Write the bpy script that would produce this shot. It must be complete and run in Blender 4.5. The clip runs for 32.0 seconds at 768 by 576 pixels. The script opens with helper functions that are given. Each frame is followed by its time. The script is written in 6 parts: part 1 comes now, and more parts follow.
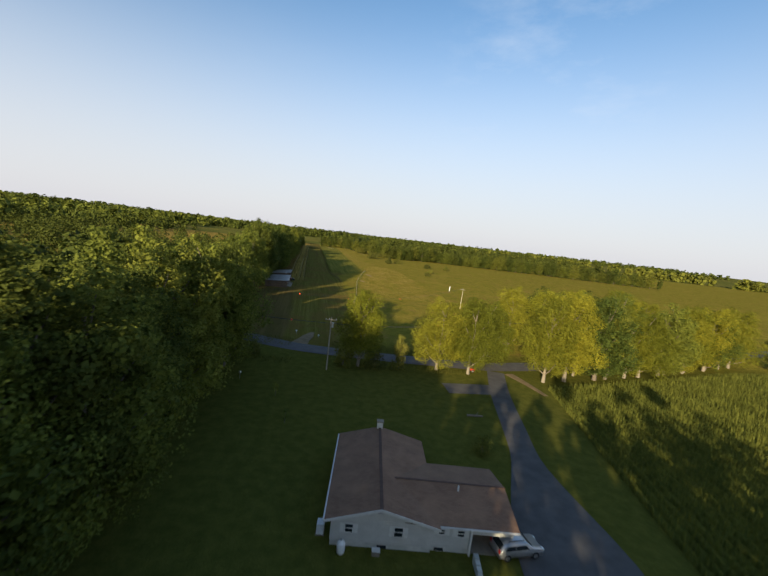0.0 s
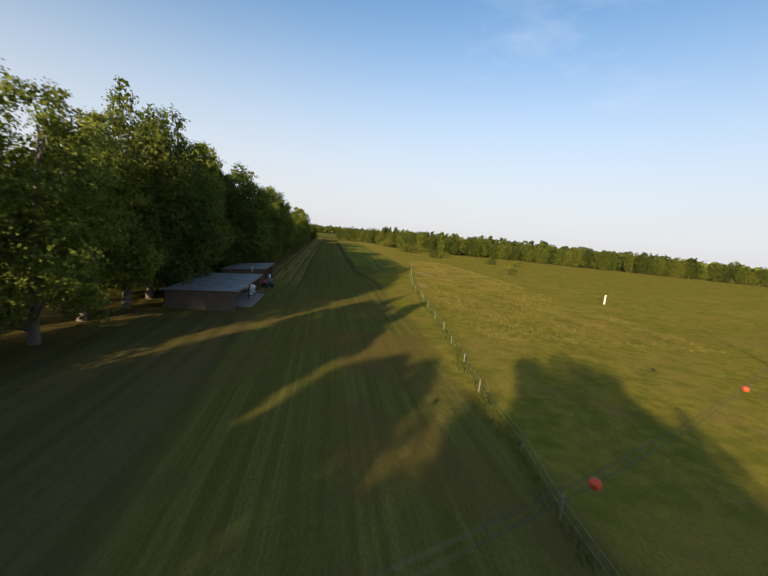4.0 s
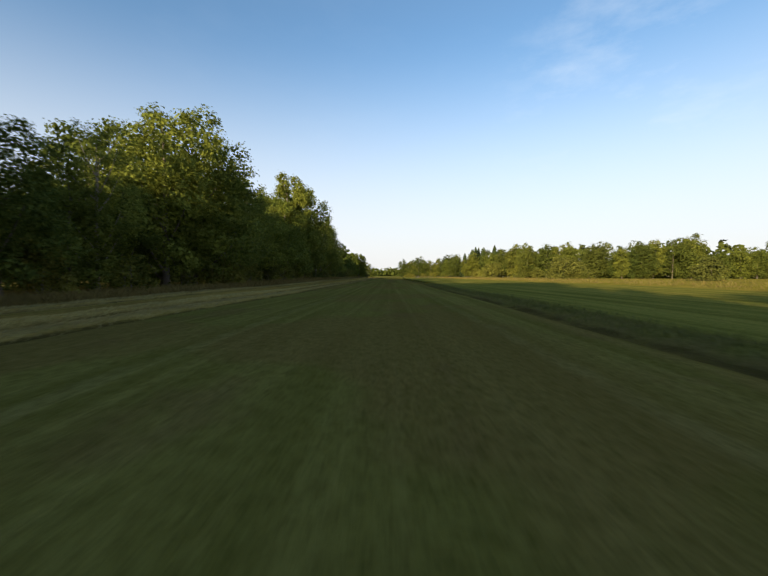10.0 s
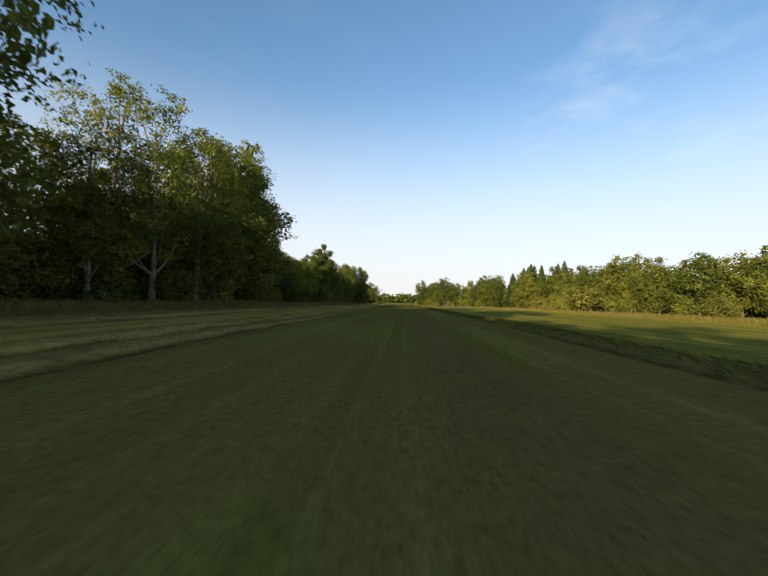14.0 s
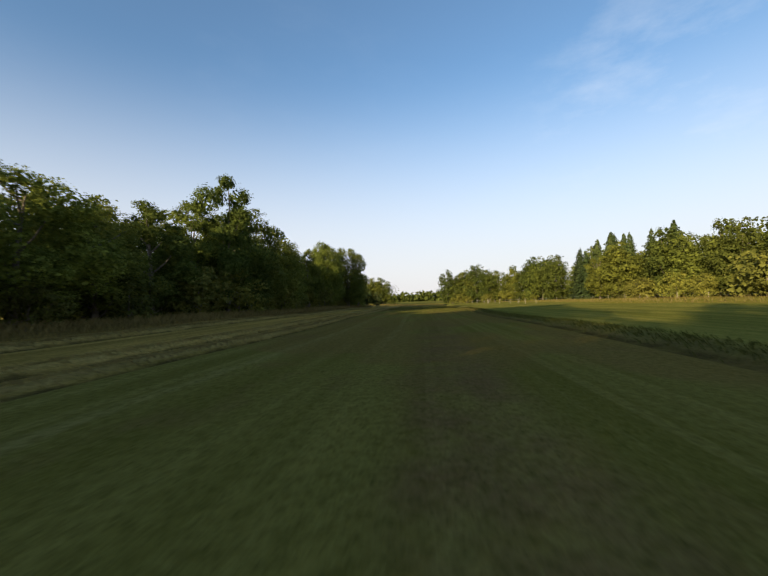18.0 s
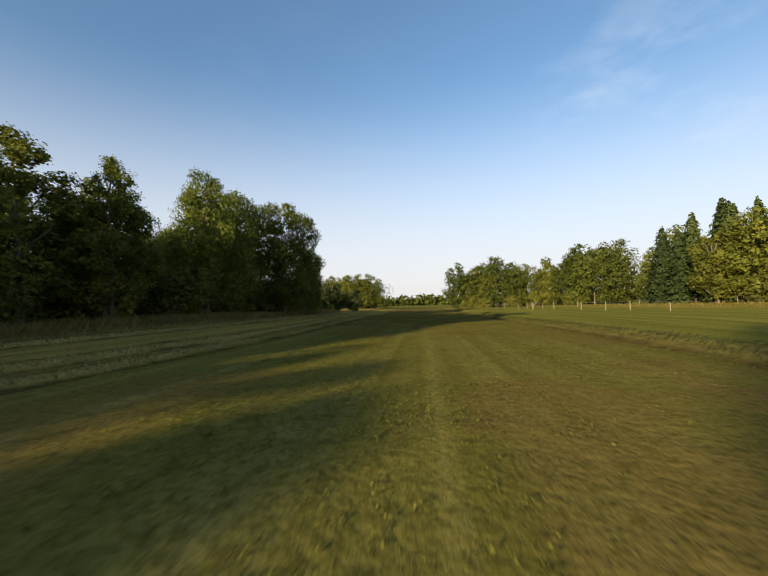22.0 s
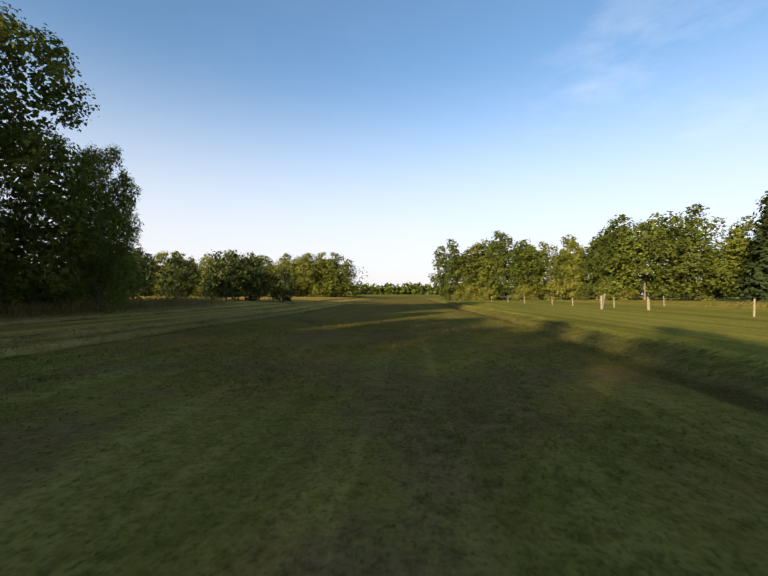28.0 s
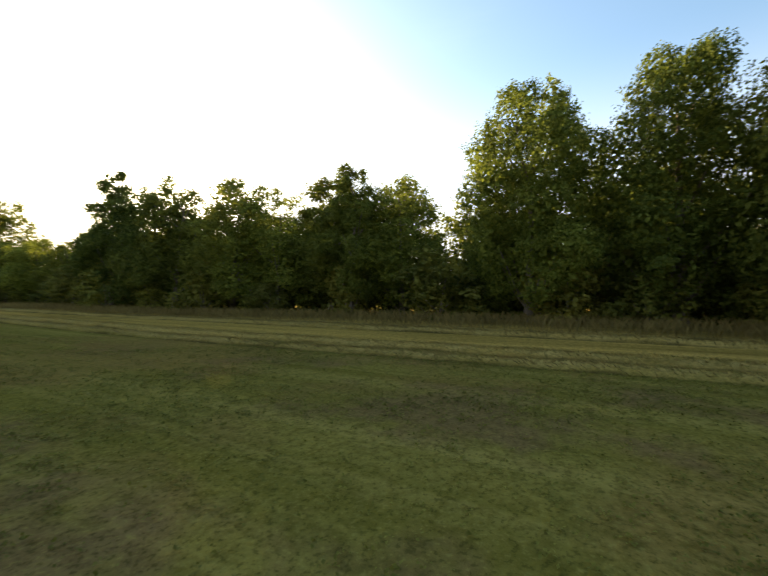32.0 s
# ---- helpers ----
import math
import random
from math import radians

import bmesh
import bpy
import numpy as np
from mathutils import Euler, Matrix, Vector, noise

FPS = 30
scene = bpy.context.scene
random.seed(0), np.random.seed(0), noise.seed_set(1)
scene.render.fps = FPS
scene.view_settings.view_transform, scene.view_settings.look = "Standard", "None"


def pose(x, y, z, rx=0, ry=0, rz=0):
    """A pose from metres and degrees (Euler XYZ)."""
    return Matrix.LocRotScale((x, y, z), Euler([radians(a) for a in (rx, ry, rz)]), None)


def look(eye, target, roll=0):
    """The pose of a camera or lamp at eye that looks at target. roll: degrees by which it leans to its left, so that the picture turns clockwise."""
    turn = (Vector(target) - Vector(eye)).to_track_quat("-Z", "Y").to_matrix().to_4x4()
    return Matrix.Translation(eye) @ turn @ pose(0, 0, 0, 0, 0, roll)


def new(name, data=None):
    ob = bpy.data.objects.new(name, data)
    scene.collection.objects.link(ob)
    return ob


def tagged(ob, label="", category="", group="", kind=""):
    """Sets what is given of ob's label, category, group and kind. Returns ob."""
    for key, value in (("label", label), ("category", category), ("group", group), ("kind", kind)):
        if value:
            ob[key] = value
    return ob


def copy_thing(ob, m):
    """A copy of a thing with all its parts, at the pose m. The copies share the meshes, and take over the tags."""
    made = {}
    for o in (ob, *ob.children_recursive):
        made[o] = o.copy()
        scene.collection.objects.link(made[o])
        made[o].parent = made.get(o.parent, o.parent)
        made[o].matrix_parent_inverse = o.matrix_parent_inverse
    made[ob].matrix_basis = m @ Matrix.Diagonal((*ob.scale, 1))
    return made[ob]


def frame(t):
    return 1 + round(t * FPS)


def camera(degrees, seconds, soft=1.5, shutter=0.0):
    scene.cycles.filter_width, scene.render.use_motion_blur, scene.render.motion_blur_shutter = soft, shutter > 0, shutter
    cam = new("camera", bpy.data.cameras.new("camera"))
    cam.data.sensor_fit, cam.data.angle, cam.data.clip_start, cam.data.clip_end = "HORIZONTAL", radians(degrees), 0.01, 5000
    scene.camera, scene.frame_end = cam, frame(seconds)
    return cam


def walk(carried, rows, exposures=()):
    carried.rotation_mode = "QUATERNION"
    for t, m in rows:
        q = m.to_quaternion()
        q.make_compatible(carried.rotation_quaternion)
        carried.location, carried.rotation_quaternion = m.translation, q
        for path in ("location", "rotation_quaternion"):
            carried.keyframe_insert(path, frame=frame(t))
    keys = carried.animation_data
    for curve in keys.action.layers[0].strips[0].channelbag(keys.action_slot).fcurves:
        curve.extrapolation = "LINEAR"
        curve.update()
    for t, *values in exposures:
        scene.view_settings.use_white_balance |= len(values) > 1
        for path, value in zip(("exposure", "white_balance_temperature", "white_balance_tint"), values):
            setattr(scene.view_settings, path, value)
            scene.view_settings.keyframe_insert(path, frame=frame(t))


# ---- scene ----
cam = camera(88.84, 32.0, soft=1.4, shutter=0.2)
walk(cam, [
    (0.0, pose(-4.89, -130.65, 21.19, 82.42, -6.66, -10.27)),
    (0.5, pose(-4.77, -119.15, 19.95, 82.70, -5.87, -9.93)),
    (1.0, pose(-4.59, -107.83, 18.81, 82.46, -5.28, -9.74)),
    (1.5, pose(-4.27, -96.72, 17.66, 82.37, -5.69, -9.30)),
    (2.0, pose(-3.82, -85.27, 16.33, 82.58, -6.13, -8.79)),
    (2.5, pose(-3.36, -74.07, 14.84, 82.15, -4.82, -8.17)),
    (3.0, pose(-3.00, -63.06, 13.37, 82.30, -5.00, -7.73)),
    (3.5, pose(-2.67, -52.17, 11.92, 82.19, -5.78, -8.16)),
    (5.5, pose(0.30, 0.00, 5.43, 82.80, -4.29, -5.96)),
    (6.0, pose(0.13, 12.11, 4.39, 83.44, -3.69, -5.38)),
    (6.5, pose(-0.02, 23.42, 3.56, 84.69, -5.52, -4.80)),
    (7.0, pose(0.00, 34.40, 2.64, 87.22, -5.14, -3.98)),
    (7.5, pose(0.15, 44.96, 1.95, 88.09, -3.60, -2.14)),
    (8.0, pose(0.33, 55.19, 1.60, 87.03, -0.89, -0.40)),
    (8.5, pose(0.44, 65.59, 1.38, 87.19, -1.37, 0.93)),
    (9.0, pose(0.44, 76.15, 1.25, 87.00, -1.94, 1.16)),
    (9.5, pose(0.29, 86.61, 1.19, 88.37, -1.04, 0.92)),
    (10.0, pose(0.12, 96.76, 1.18, 88.25, -0.15, 0.90)),
    (10.5, pose(0.00, 106.35, 1.19, 87.80, -1.97, 1.42)),
    (11.0, pose(0.01, 115.89, 1.20, 88.89, -3.19, 2.05)),
    (11.5, pose(0.05, 125.53, 1.21, 89.37, -3.40, 2.48)),
    (12.0, pose(-0.00, 134.95, 1.19, 90.05, -3.41, 2.55)),
    (12.5, pose(-0.21, 144.02, 1.18, 90.20, -2.62, 2.51)),
    (13.0, pose(-0.51, 152.39, 1.16, 91.40, -1.35, 2.79)),
    (13.5, pose(-0.81, 160.04, 1.17, 92.09, -1.21, 2.10)),
    (14.0, pose(-1.01, 167.45, 1.18, 92.08, -1.84, 2.56)),
    (14.5, pose(-1.13, 174.45, 1.20, 92.35, -1.88, 3.37)),
    (15.0, pose(-1.20, 181.20, 1.19, 91.55, 1.19, 3.64)),
    (15.5, pose(-1.19, 187.77, 1.18, 91.97, 0.36, 3.72)),
    (17.5, pose(-0.55, 208.99, 1.22, 92.80, 2.53, 6.56)),
    (18.0, pose(-0.57, 214.77, 1.23, 92.08, 1.68, 5.63)),
    (18.5, pose(-0.63, 220.52, 1.23, 91.47, 0.40, 4.33)),
    (19.0, pose(-0.72, 226.04, 1.19, 91.58, 0.73, 4.15)),
    (19.5, pose(-0.76, 231.17, 1.16, 91.90, 0.44, 4.55)),
    (20.0, pose(-0.76, 235.85, 1.15, 92.52, 0.70, 5.27)),
    (20.5, pose(-0.76, 240.33, 1.16, 91.69, 1.74, 5.06)),
    (21.0, pose(-0.76, 244.49, 1.15, 91.68, 0.96, 4.90)),
    (21.5, pose(-0.71, 248.74, 1.15, 92.07, 2.50, 5.27)),
    (22.0, pose(-0.69, 252.63, 1.12, 92.64, 1.26, 5.70)),
    (22.5, pose(-0.75, 256.17, 1.12, 92.93, 1.19, 5.83)),
    (23.0, pose(-0.88, 259.19, 1.13, 92.72, 0.63, 5.87)),
    (23.5, pose(-1.05, 262.27, 1.17, 92.13, 1.20, 4.89)),
    (24.0, pose(-1.22, 265.04, 1.19, 92.22, 0.47, 3.51)),
    (24.5, pose(-1.24, 267.56, 1.20, 92.61, -0.28, 1.94)),
    (25.0, pose(-1.04, 270.11, 1.25, 92.69, -0.40, 0.47)),
    (25.5, pose(-0.69, 272.58, 1.30, 92.32, -1.79, -0.56)),
    (27.5, pose(0.70, 279.60, 1.23, 90.80, -0.40, 0.40)),
    (28.0, pose(0.90, 281.00, 1.22, 90.90, -0.30, 3.90)),
    (28.5, pose(1.15, 282.20, 1.20, 91.30, -1.10, 9.90)),
    (29.0, pose(1.35, 283.00, 1.18, 91.40, -1.10, 18.10)),
    (29.5, pose(1.45, 283.70, 1.18, 91.40, -1.30, 29.40)),
    (30.0, pose(1.45, 284.20, 1.18, 91.40, -1.20, 43.50)),
    (30.5, pose(1.50, 284.50, 1.18, 91.70, -0.90, 61.40)),
    (31.0, pose(1.60, 284.70, 1.18, 92.20, -0.50, 81.30)),
    (31.5, pose(1.70, 284.80, 1.20, 92.30, -0.60, 100.90)),
    (32.0, pose(1.75, 285.00, 1.20, 92.40, -0.80, 118.20)),
], exposures=[(0.0, 0.88, 6400, 8), (3.5, 0.88, 6450, 8), (5.0, 0.98, 6500, 8), (9.0, 1.12, 6600, 7), (14.0, 1.12, 6600, 7), (18.0, 1.02, 6600, 9), (21.0, 1.02, 6650, 9), (24.5, 0.93, 6700, 10), (28.0, 1.18, 6600, 10), (30.0, 1.46, 6700, 10), (31.0, 1.95, 7400, 10), (32.0, 2.0, 8000, 9)])

# ---------------------------------------------------------------- light
SUN_EL, SUN_AZ = 12.8, 210.0   # degrees; azimuth clockwise from +y
world = bpy.data.worlds.new("sky")
scene.world = world
world.use_nodes = True
wt = world.node_tree
wt.nodes.clear()
w_out = wt.nodes.new("ShaderNodeOutputWorld")
w_bg = wt.nodes.new("ShaderNodeBackground")
w_sky = wt.nodes.new("ShaderNodeTexSky")
w_sky.sky_type = "NISHITA"
w_sky.sun_disc = False
w_sky.sun_elevation = radians(SUN_EL)
w_sky.sun_rotation = radians(SUN_AZ)
w_sky.altitude = 200
w_sky.air_density, w_sky.dust_density, w_sky.ozone_density = 1.0, 1.7, 2.8
w_bg.inputs["Strength"].default_value = 0.12
# thin high cirrus, laid on the dome by direction
w_co = wt.nodes.new("ShaderNodeTexCoord")
w_map = wt.nodes.new("ShaderNodeMapping")
w_map.inputs["Scale"].default_value = (2.2, 1.1, 5.0)
w_map.inputs["Rotation"].default_value = (0.0, 0.35, 0.5)
w_noise = wt.nodes.new("ShaderNodeTexNoise")
w_noise.inputs["Scale"].default_value = 1.6
w_noise.inputs["Detail"].default_value = 7.0
w_noise.inputs["Roughness"].default_value = 0.62
w_ramp = wt.nodes.new("ShaderNodeMapRange")
w_ramp.inputs["From Min"].default_value, w_ramp.inputs["From Max"].default_value = 0.54, 0.86
w_ramp.inputs["To Max"].default_value = 0.34
w_mix = wt.nodes.new("ShaderNodeMix")
w_mix.data_type = "RGBA"
w_mix.inputs[7].default_value = (4.5, 4.6, 4.8, 1)
wt.links.new(w_co.outputs["Generated"], w_map.inputs["Vector"])
wt.links.new(w_map.outputs["Vector"], w_noise.inputs["Vector"])
wt.links.new(w_noise.outputs["Fac"], w_ramp.inputs["Value"])
# they gather in the north-east, and thin out elsewhere
w_dot = wt.nodes.new("ShaderNodeVectorMath")
w_dot.operation = "DOT_PRODUCT"
w_dot.inputs[1].default_value = (0.47, 0.80, 0.37)
w_near = wt.nodes.new("ShaderNodeMapRange")
w_near.interpolation_type = "SMOOTHSTEP"
for k_, v_ in zip(("From Min", "From Max", "To Min", "To Max"), (0.955, 0.997, 0.08, 1.0)):
    w_near.inputs[k_].default_value = v_
w_thin = wt.nodes.new("ShaderNodeMath")
w_thin.operation = "MULTIPLY"
wt.links.new(w_co.outputs["Generated"], w_dot.inputs[0])
wt.links.new(w_dot.outputs["Value"], w_near.inputs["Value"])
wt.links.new(w_ramp.outputs["Result"], w_thin.inputs[0])
wt.links.new(w_near.outputs["Result"], w_thin.inputs[1])
wt.links.new(w_thin.outputs[0], w_mix.inputs[0])
# clear summer air, a little towards cyan
w_tint = wt.nodes.new("ShaderNodeMix")
w_tint.data_type, w_tint.blend_type = "RGBA", "MULTIPLY"
w_tint.inputs[0].default_value = 1.0
w_tint.inputs[7].default_value = (0.95, 1.01, 1.0, 1)
wt.links.new(w_sky.outputs["Color"], w_tint.inputs[6])
wt.links.new(w_tint.outputs[2], w_mix.inputs[6])
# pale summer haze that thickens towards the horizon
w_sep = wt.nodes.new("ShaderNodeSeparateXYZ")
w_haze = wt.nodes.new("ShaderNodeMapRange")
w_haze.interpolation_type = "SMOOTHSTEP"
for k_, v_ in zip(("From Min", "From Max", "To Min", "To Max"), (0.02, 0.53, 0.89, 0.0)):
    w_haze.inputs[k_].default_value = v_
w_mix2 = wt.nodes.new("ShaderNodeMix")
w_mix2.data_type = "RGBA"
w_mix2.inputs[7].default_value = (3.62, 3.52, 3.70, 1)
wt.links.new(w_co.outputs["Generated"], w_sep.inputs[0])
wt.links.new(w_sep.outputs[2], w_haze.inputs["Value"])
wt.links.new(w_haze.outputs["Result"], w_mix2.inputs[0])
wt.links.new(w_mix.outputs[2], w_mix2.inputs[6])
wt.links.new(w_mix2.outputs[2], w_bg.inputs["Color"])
wt.links.new(w_bg.outputs["Background"], w_out.inputs["Surface"])

sun_data = bpy.data.lights.new("sun", "SUN")
sun_data.energy, sun_data.angle, sun_data.color = 5.2, radians(0.6), (1.0, 0.82, 0.51)
sun = new("sun", sun_data)
_e, _a = radians(SUN_EL), radians(SUN_AZ)
sun_way = Vector((math.sin(_a) * math.cos(_e), math.cos(_a) * math.cos(_e), math.sin(_e)))
sun.matrix_world = look(sun_way * 300, (0, 0, 0))


# ---------------------------------------------------------------- materials
class Nodes:
    """Short-hand for building a node material."""
    def __init__(self, name):
        self.m = bpy.data.materials.new(name)
        self.m.use_nodes = True
        self.t = self.m.node_tree
        self.b = self.t.nodes["Principled BSDF"]
        self.o = self.t.nodes["Material Output"]

    def node(self, kind, **kw):
        n = self.t.nodes.new("ShaderNode" + kind)
        for k, v in kw.items():
            self.feed(n, k.replace("_", " "), v)
        return n

    def feed(self, n, k, v):
        s = n.inputs[int(k)] if k.isdigit() else n.inputs[k]
        if isinstance(v, bpy.types.NodeSocket):
            self.t.links.new(v, s)
        else:
            s.default_value = v

    def link(self, a, b):
        self.t.links.new(a, b)

    def place(self):
        return self.node("TexCoord").outputs["Object"]

    def world_place(self):
        return self.node("NewGeometry").outputs["Position"]

    def noise(self, vec, scale, detail=4.0, rough=0.55, stretch=None):
        if stretch:
            mp = self.node("Mapping", Vector=vec)
            mp.inputs["Scale"].default_value = stretch
            vec = mp.outputs["Vector"]
        n = self.node("TexNoise", Vector=vec, Scale=scale, Detail=detail, Roughness=rough)
        return n.outputs["Fac"]

    def ramp(self, fac, lo, hi, a=0.0, b=1.0, smooth=True):
        n = self.node("MapRange", Value=fac)
        if smooth:
            n.interpolation_type = "SMOOTHSTEP"
        for k, v in zip(("From Min", "From Max", "To Min", "To Max"), (lo, hi, a, b)):
            n.inputs[k].default_value = v
        return n.outputs["Result"]

    def math(self, op, a, b=0.0):
        n = self.t.nodes.new("ShaderNodeMath")
        n.operation = op
        for s, v in zip(n.inputs, (a, b)):
            if isinstance(v, bpy.types.NodeSocket):
                self.t.links.new(v, s)
            else:
                s.default_value = v
        return n.outputs[0]

    def mix(self, fac, a, b, blend="MIX"):
        n = self.t.nodes.new("ShaderNodeMix")
        n.data_type, n.blend_type = "RGBA", blend
        for i, v in ((0, fac), (6, a), (7, b)):
            if isinstance(v, bpy.types.NodeSocket):
                self.t.links.new(v, n.inputs[i])
            else:
                n.inputs[i].default_value = v if i == 0 else (*v, 1)
        return n.outputs[2]

    def bump(self, fac, strength=0.4, distance=0.05):
        n = self.node("Bump", Height=fac, Strength=strength, Distance=distance)
        self.link(n.outputs["Normal"], self.b.inputs["Normal"])

    def done(self, colour=None, rough=0.8, metal=0.0):
        if colour is not None:
            self.feed(self.b, "Base Color", colour if isinstance(colour, bpy.types.NodeSocket) else (*colour, 1))
        self.feed(self.b, "Roughness", rough)
        self.feed(self.b, "Metallic", metal)
        return self.m


def plain(name, colour, rough=0.7, metal=0.0, vary=0.25, scale=3.0, bump=0.15):
    """A painted, timber or metal surface with stains at two scales and a fine relief."""
    k = Nodes(name)
    p = k.place()
    big, fine = k.noise(p, scale, 5), k.noise(p, scale * 9, 3)
    dark = tuple(c * (1 - vary) for c in colour)
    light = tuple(min(1, c * (1 + vary * 0.5)) for c in colour)
    c = k.mix(k.ramp(big, 0.3, 0.7), dark, light)
    c = k.mix(k.ramp(fine, 0.35, 0.75, 0.0, 0.35), c, tuple(x * 0.75 for x in colour))
    k.bump(fine, bump, 0.01)
    return k.done(c, rough, metal)


def timber(name, colour, along=(12, 12, 1.2), vary=0.45):
    k = Nodes(name)
    p = k.place()
    g = k.noise(p, 2.5, 6, 0.65, along)
    c = k.mix(k.ramp(g, 0.3, 0.7), tuple(x * (1 - vary) for x in colour), colour)
    c = k.mix(k.ramp(k.noise(p, 0.8), 0.45, 0.75, 0, 0.5), c, tuple(x * 0.6 for x in colour))
    k.bump(g, 0.35, 0.01)
    return k.done(c, 0.85)


def leafy(name, dark, light, tint=(0.16, 0.15, 0.03), through_light=0.3):
    """Foliage: each leaf and each tree differs, and some light comes through."""
    k = Nodes(name)
    isle = k.node("NewGeometry").outputs["Random Per Island"]
    one = k.node("ObjectInfo").outputs["Random"]
    c = k.mix(isle, dark, light)
    c = k.mix(k.ramp(one, 0.0, 1.0, 0.0, 0.45, False), c, tint)
    deep = k.math("FRACT", k.math("MULTIPLY", one, 7.31))
    c = k.mix(1.0, c, k.mix(deep, (0.62, 0.68, 0.70), (1.45, 1.38, 1.15)), "MULTIPLY")
    clump = k.noise(k.world_place(), 0.55, 3)
    c = k.mix(k.ramp(clump, 0.40, 0.66, 0.0, 0.45), c, tuple(x * 0.55 for x in dark))
    k.done(c, 0.7)
    k.b.inputs["Specular IOR Level"].default_value = 0.08
    tr = k.node("BsdfTranslucent", Color=c)
    mx = k.node("MixShader", Fac=through_light)
    k.link(k.b.outputs[0], mx.inputs[1])
    k.link(tr.outputs[0], mx.inputs[2])
    k.link(mx.outputs[0], k.o.inputs["Surface"])
    return k.m


M_leaf = leafy("broad_leaves", (0.078, 0.106, 0.022), (0.195, 0.228, 0.046), (0.19, 0.18, 0.034), 0.42)
M_leaf_maple = leafy("maple_leaves", (0.115, 0.135, 0.016), (0.245, 0.245, 0.030), (0.24, 0.215, 0.028), 0.38)
M_leaf_yellow = leafy("yellowing_leaves", (0.12, 0.13, 0.022), (0.24, 0.225, 0.035), (0.22, 0.20, 0.035), 0.35)
M_needle = leafy("conifer_needles", (0.026, 0.042, 0.015), (0.068, 0.092, 0.030), (0.05, 0.055, 0.02), 0.12)
M_far_leaf = leafy("far_foliage", (0.046, 0.064, 0.014), (0.120, 0.140, 0.028), (0.14, 0.132, 0.026), 0.28)
M_bush = leafy("bush_leaves", (0.082, 0.096, 0.019), (0.185, 0.185, 0.039), (0.17, 0.15, 0.04), 0.3)
M_corn = leafy("corn_leaves", (0.060, 0.085, 0.018), (0.15, 0.165, 0.035), (0.15, 0.145, 0.035), 0.3)
M_blade = leafy("grass_blades", (0.100, 0.104, 0.019), (0.205, 0.195, 0.041), (0.16, 0.14, 0.032), 0.35)
M_dry = leafy("dry_grass_blades", (0.165, 0.125, 0.042), (0.320, 0.240, 0.085), (0.22, 0.16, 0.06), 0.38)
M_cut = leafy("cut_hay", (0.26, 0.20, 0.075), (0.46, 0.37, 0.15), (0.30, 0.22, 0.09), 0.35)
M_bark = timber("bark", (0.16, 0.13, 0.10), (6, 6, 1.0))
M_bark_pale = timber("pale_bark", (0.25, 0.21, 0.16), (6, 6, 1.0))


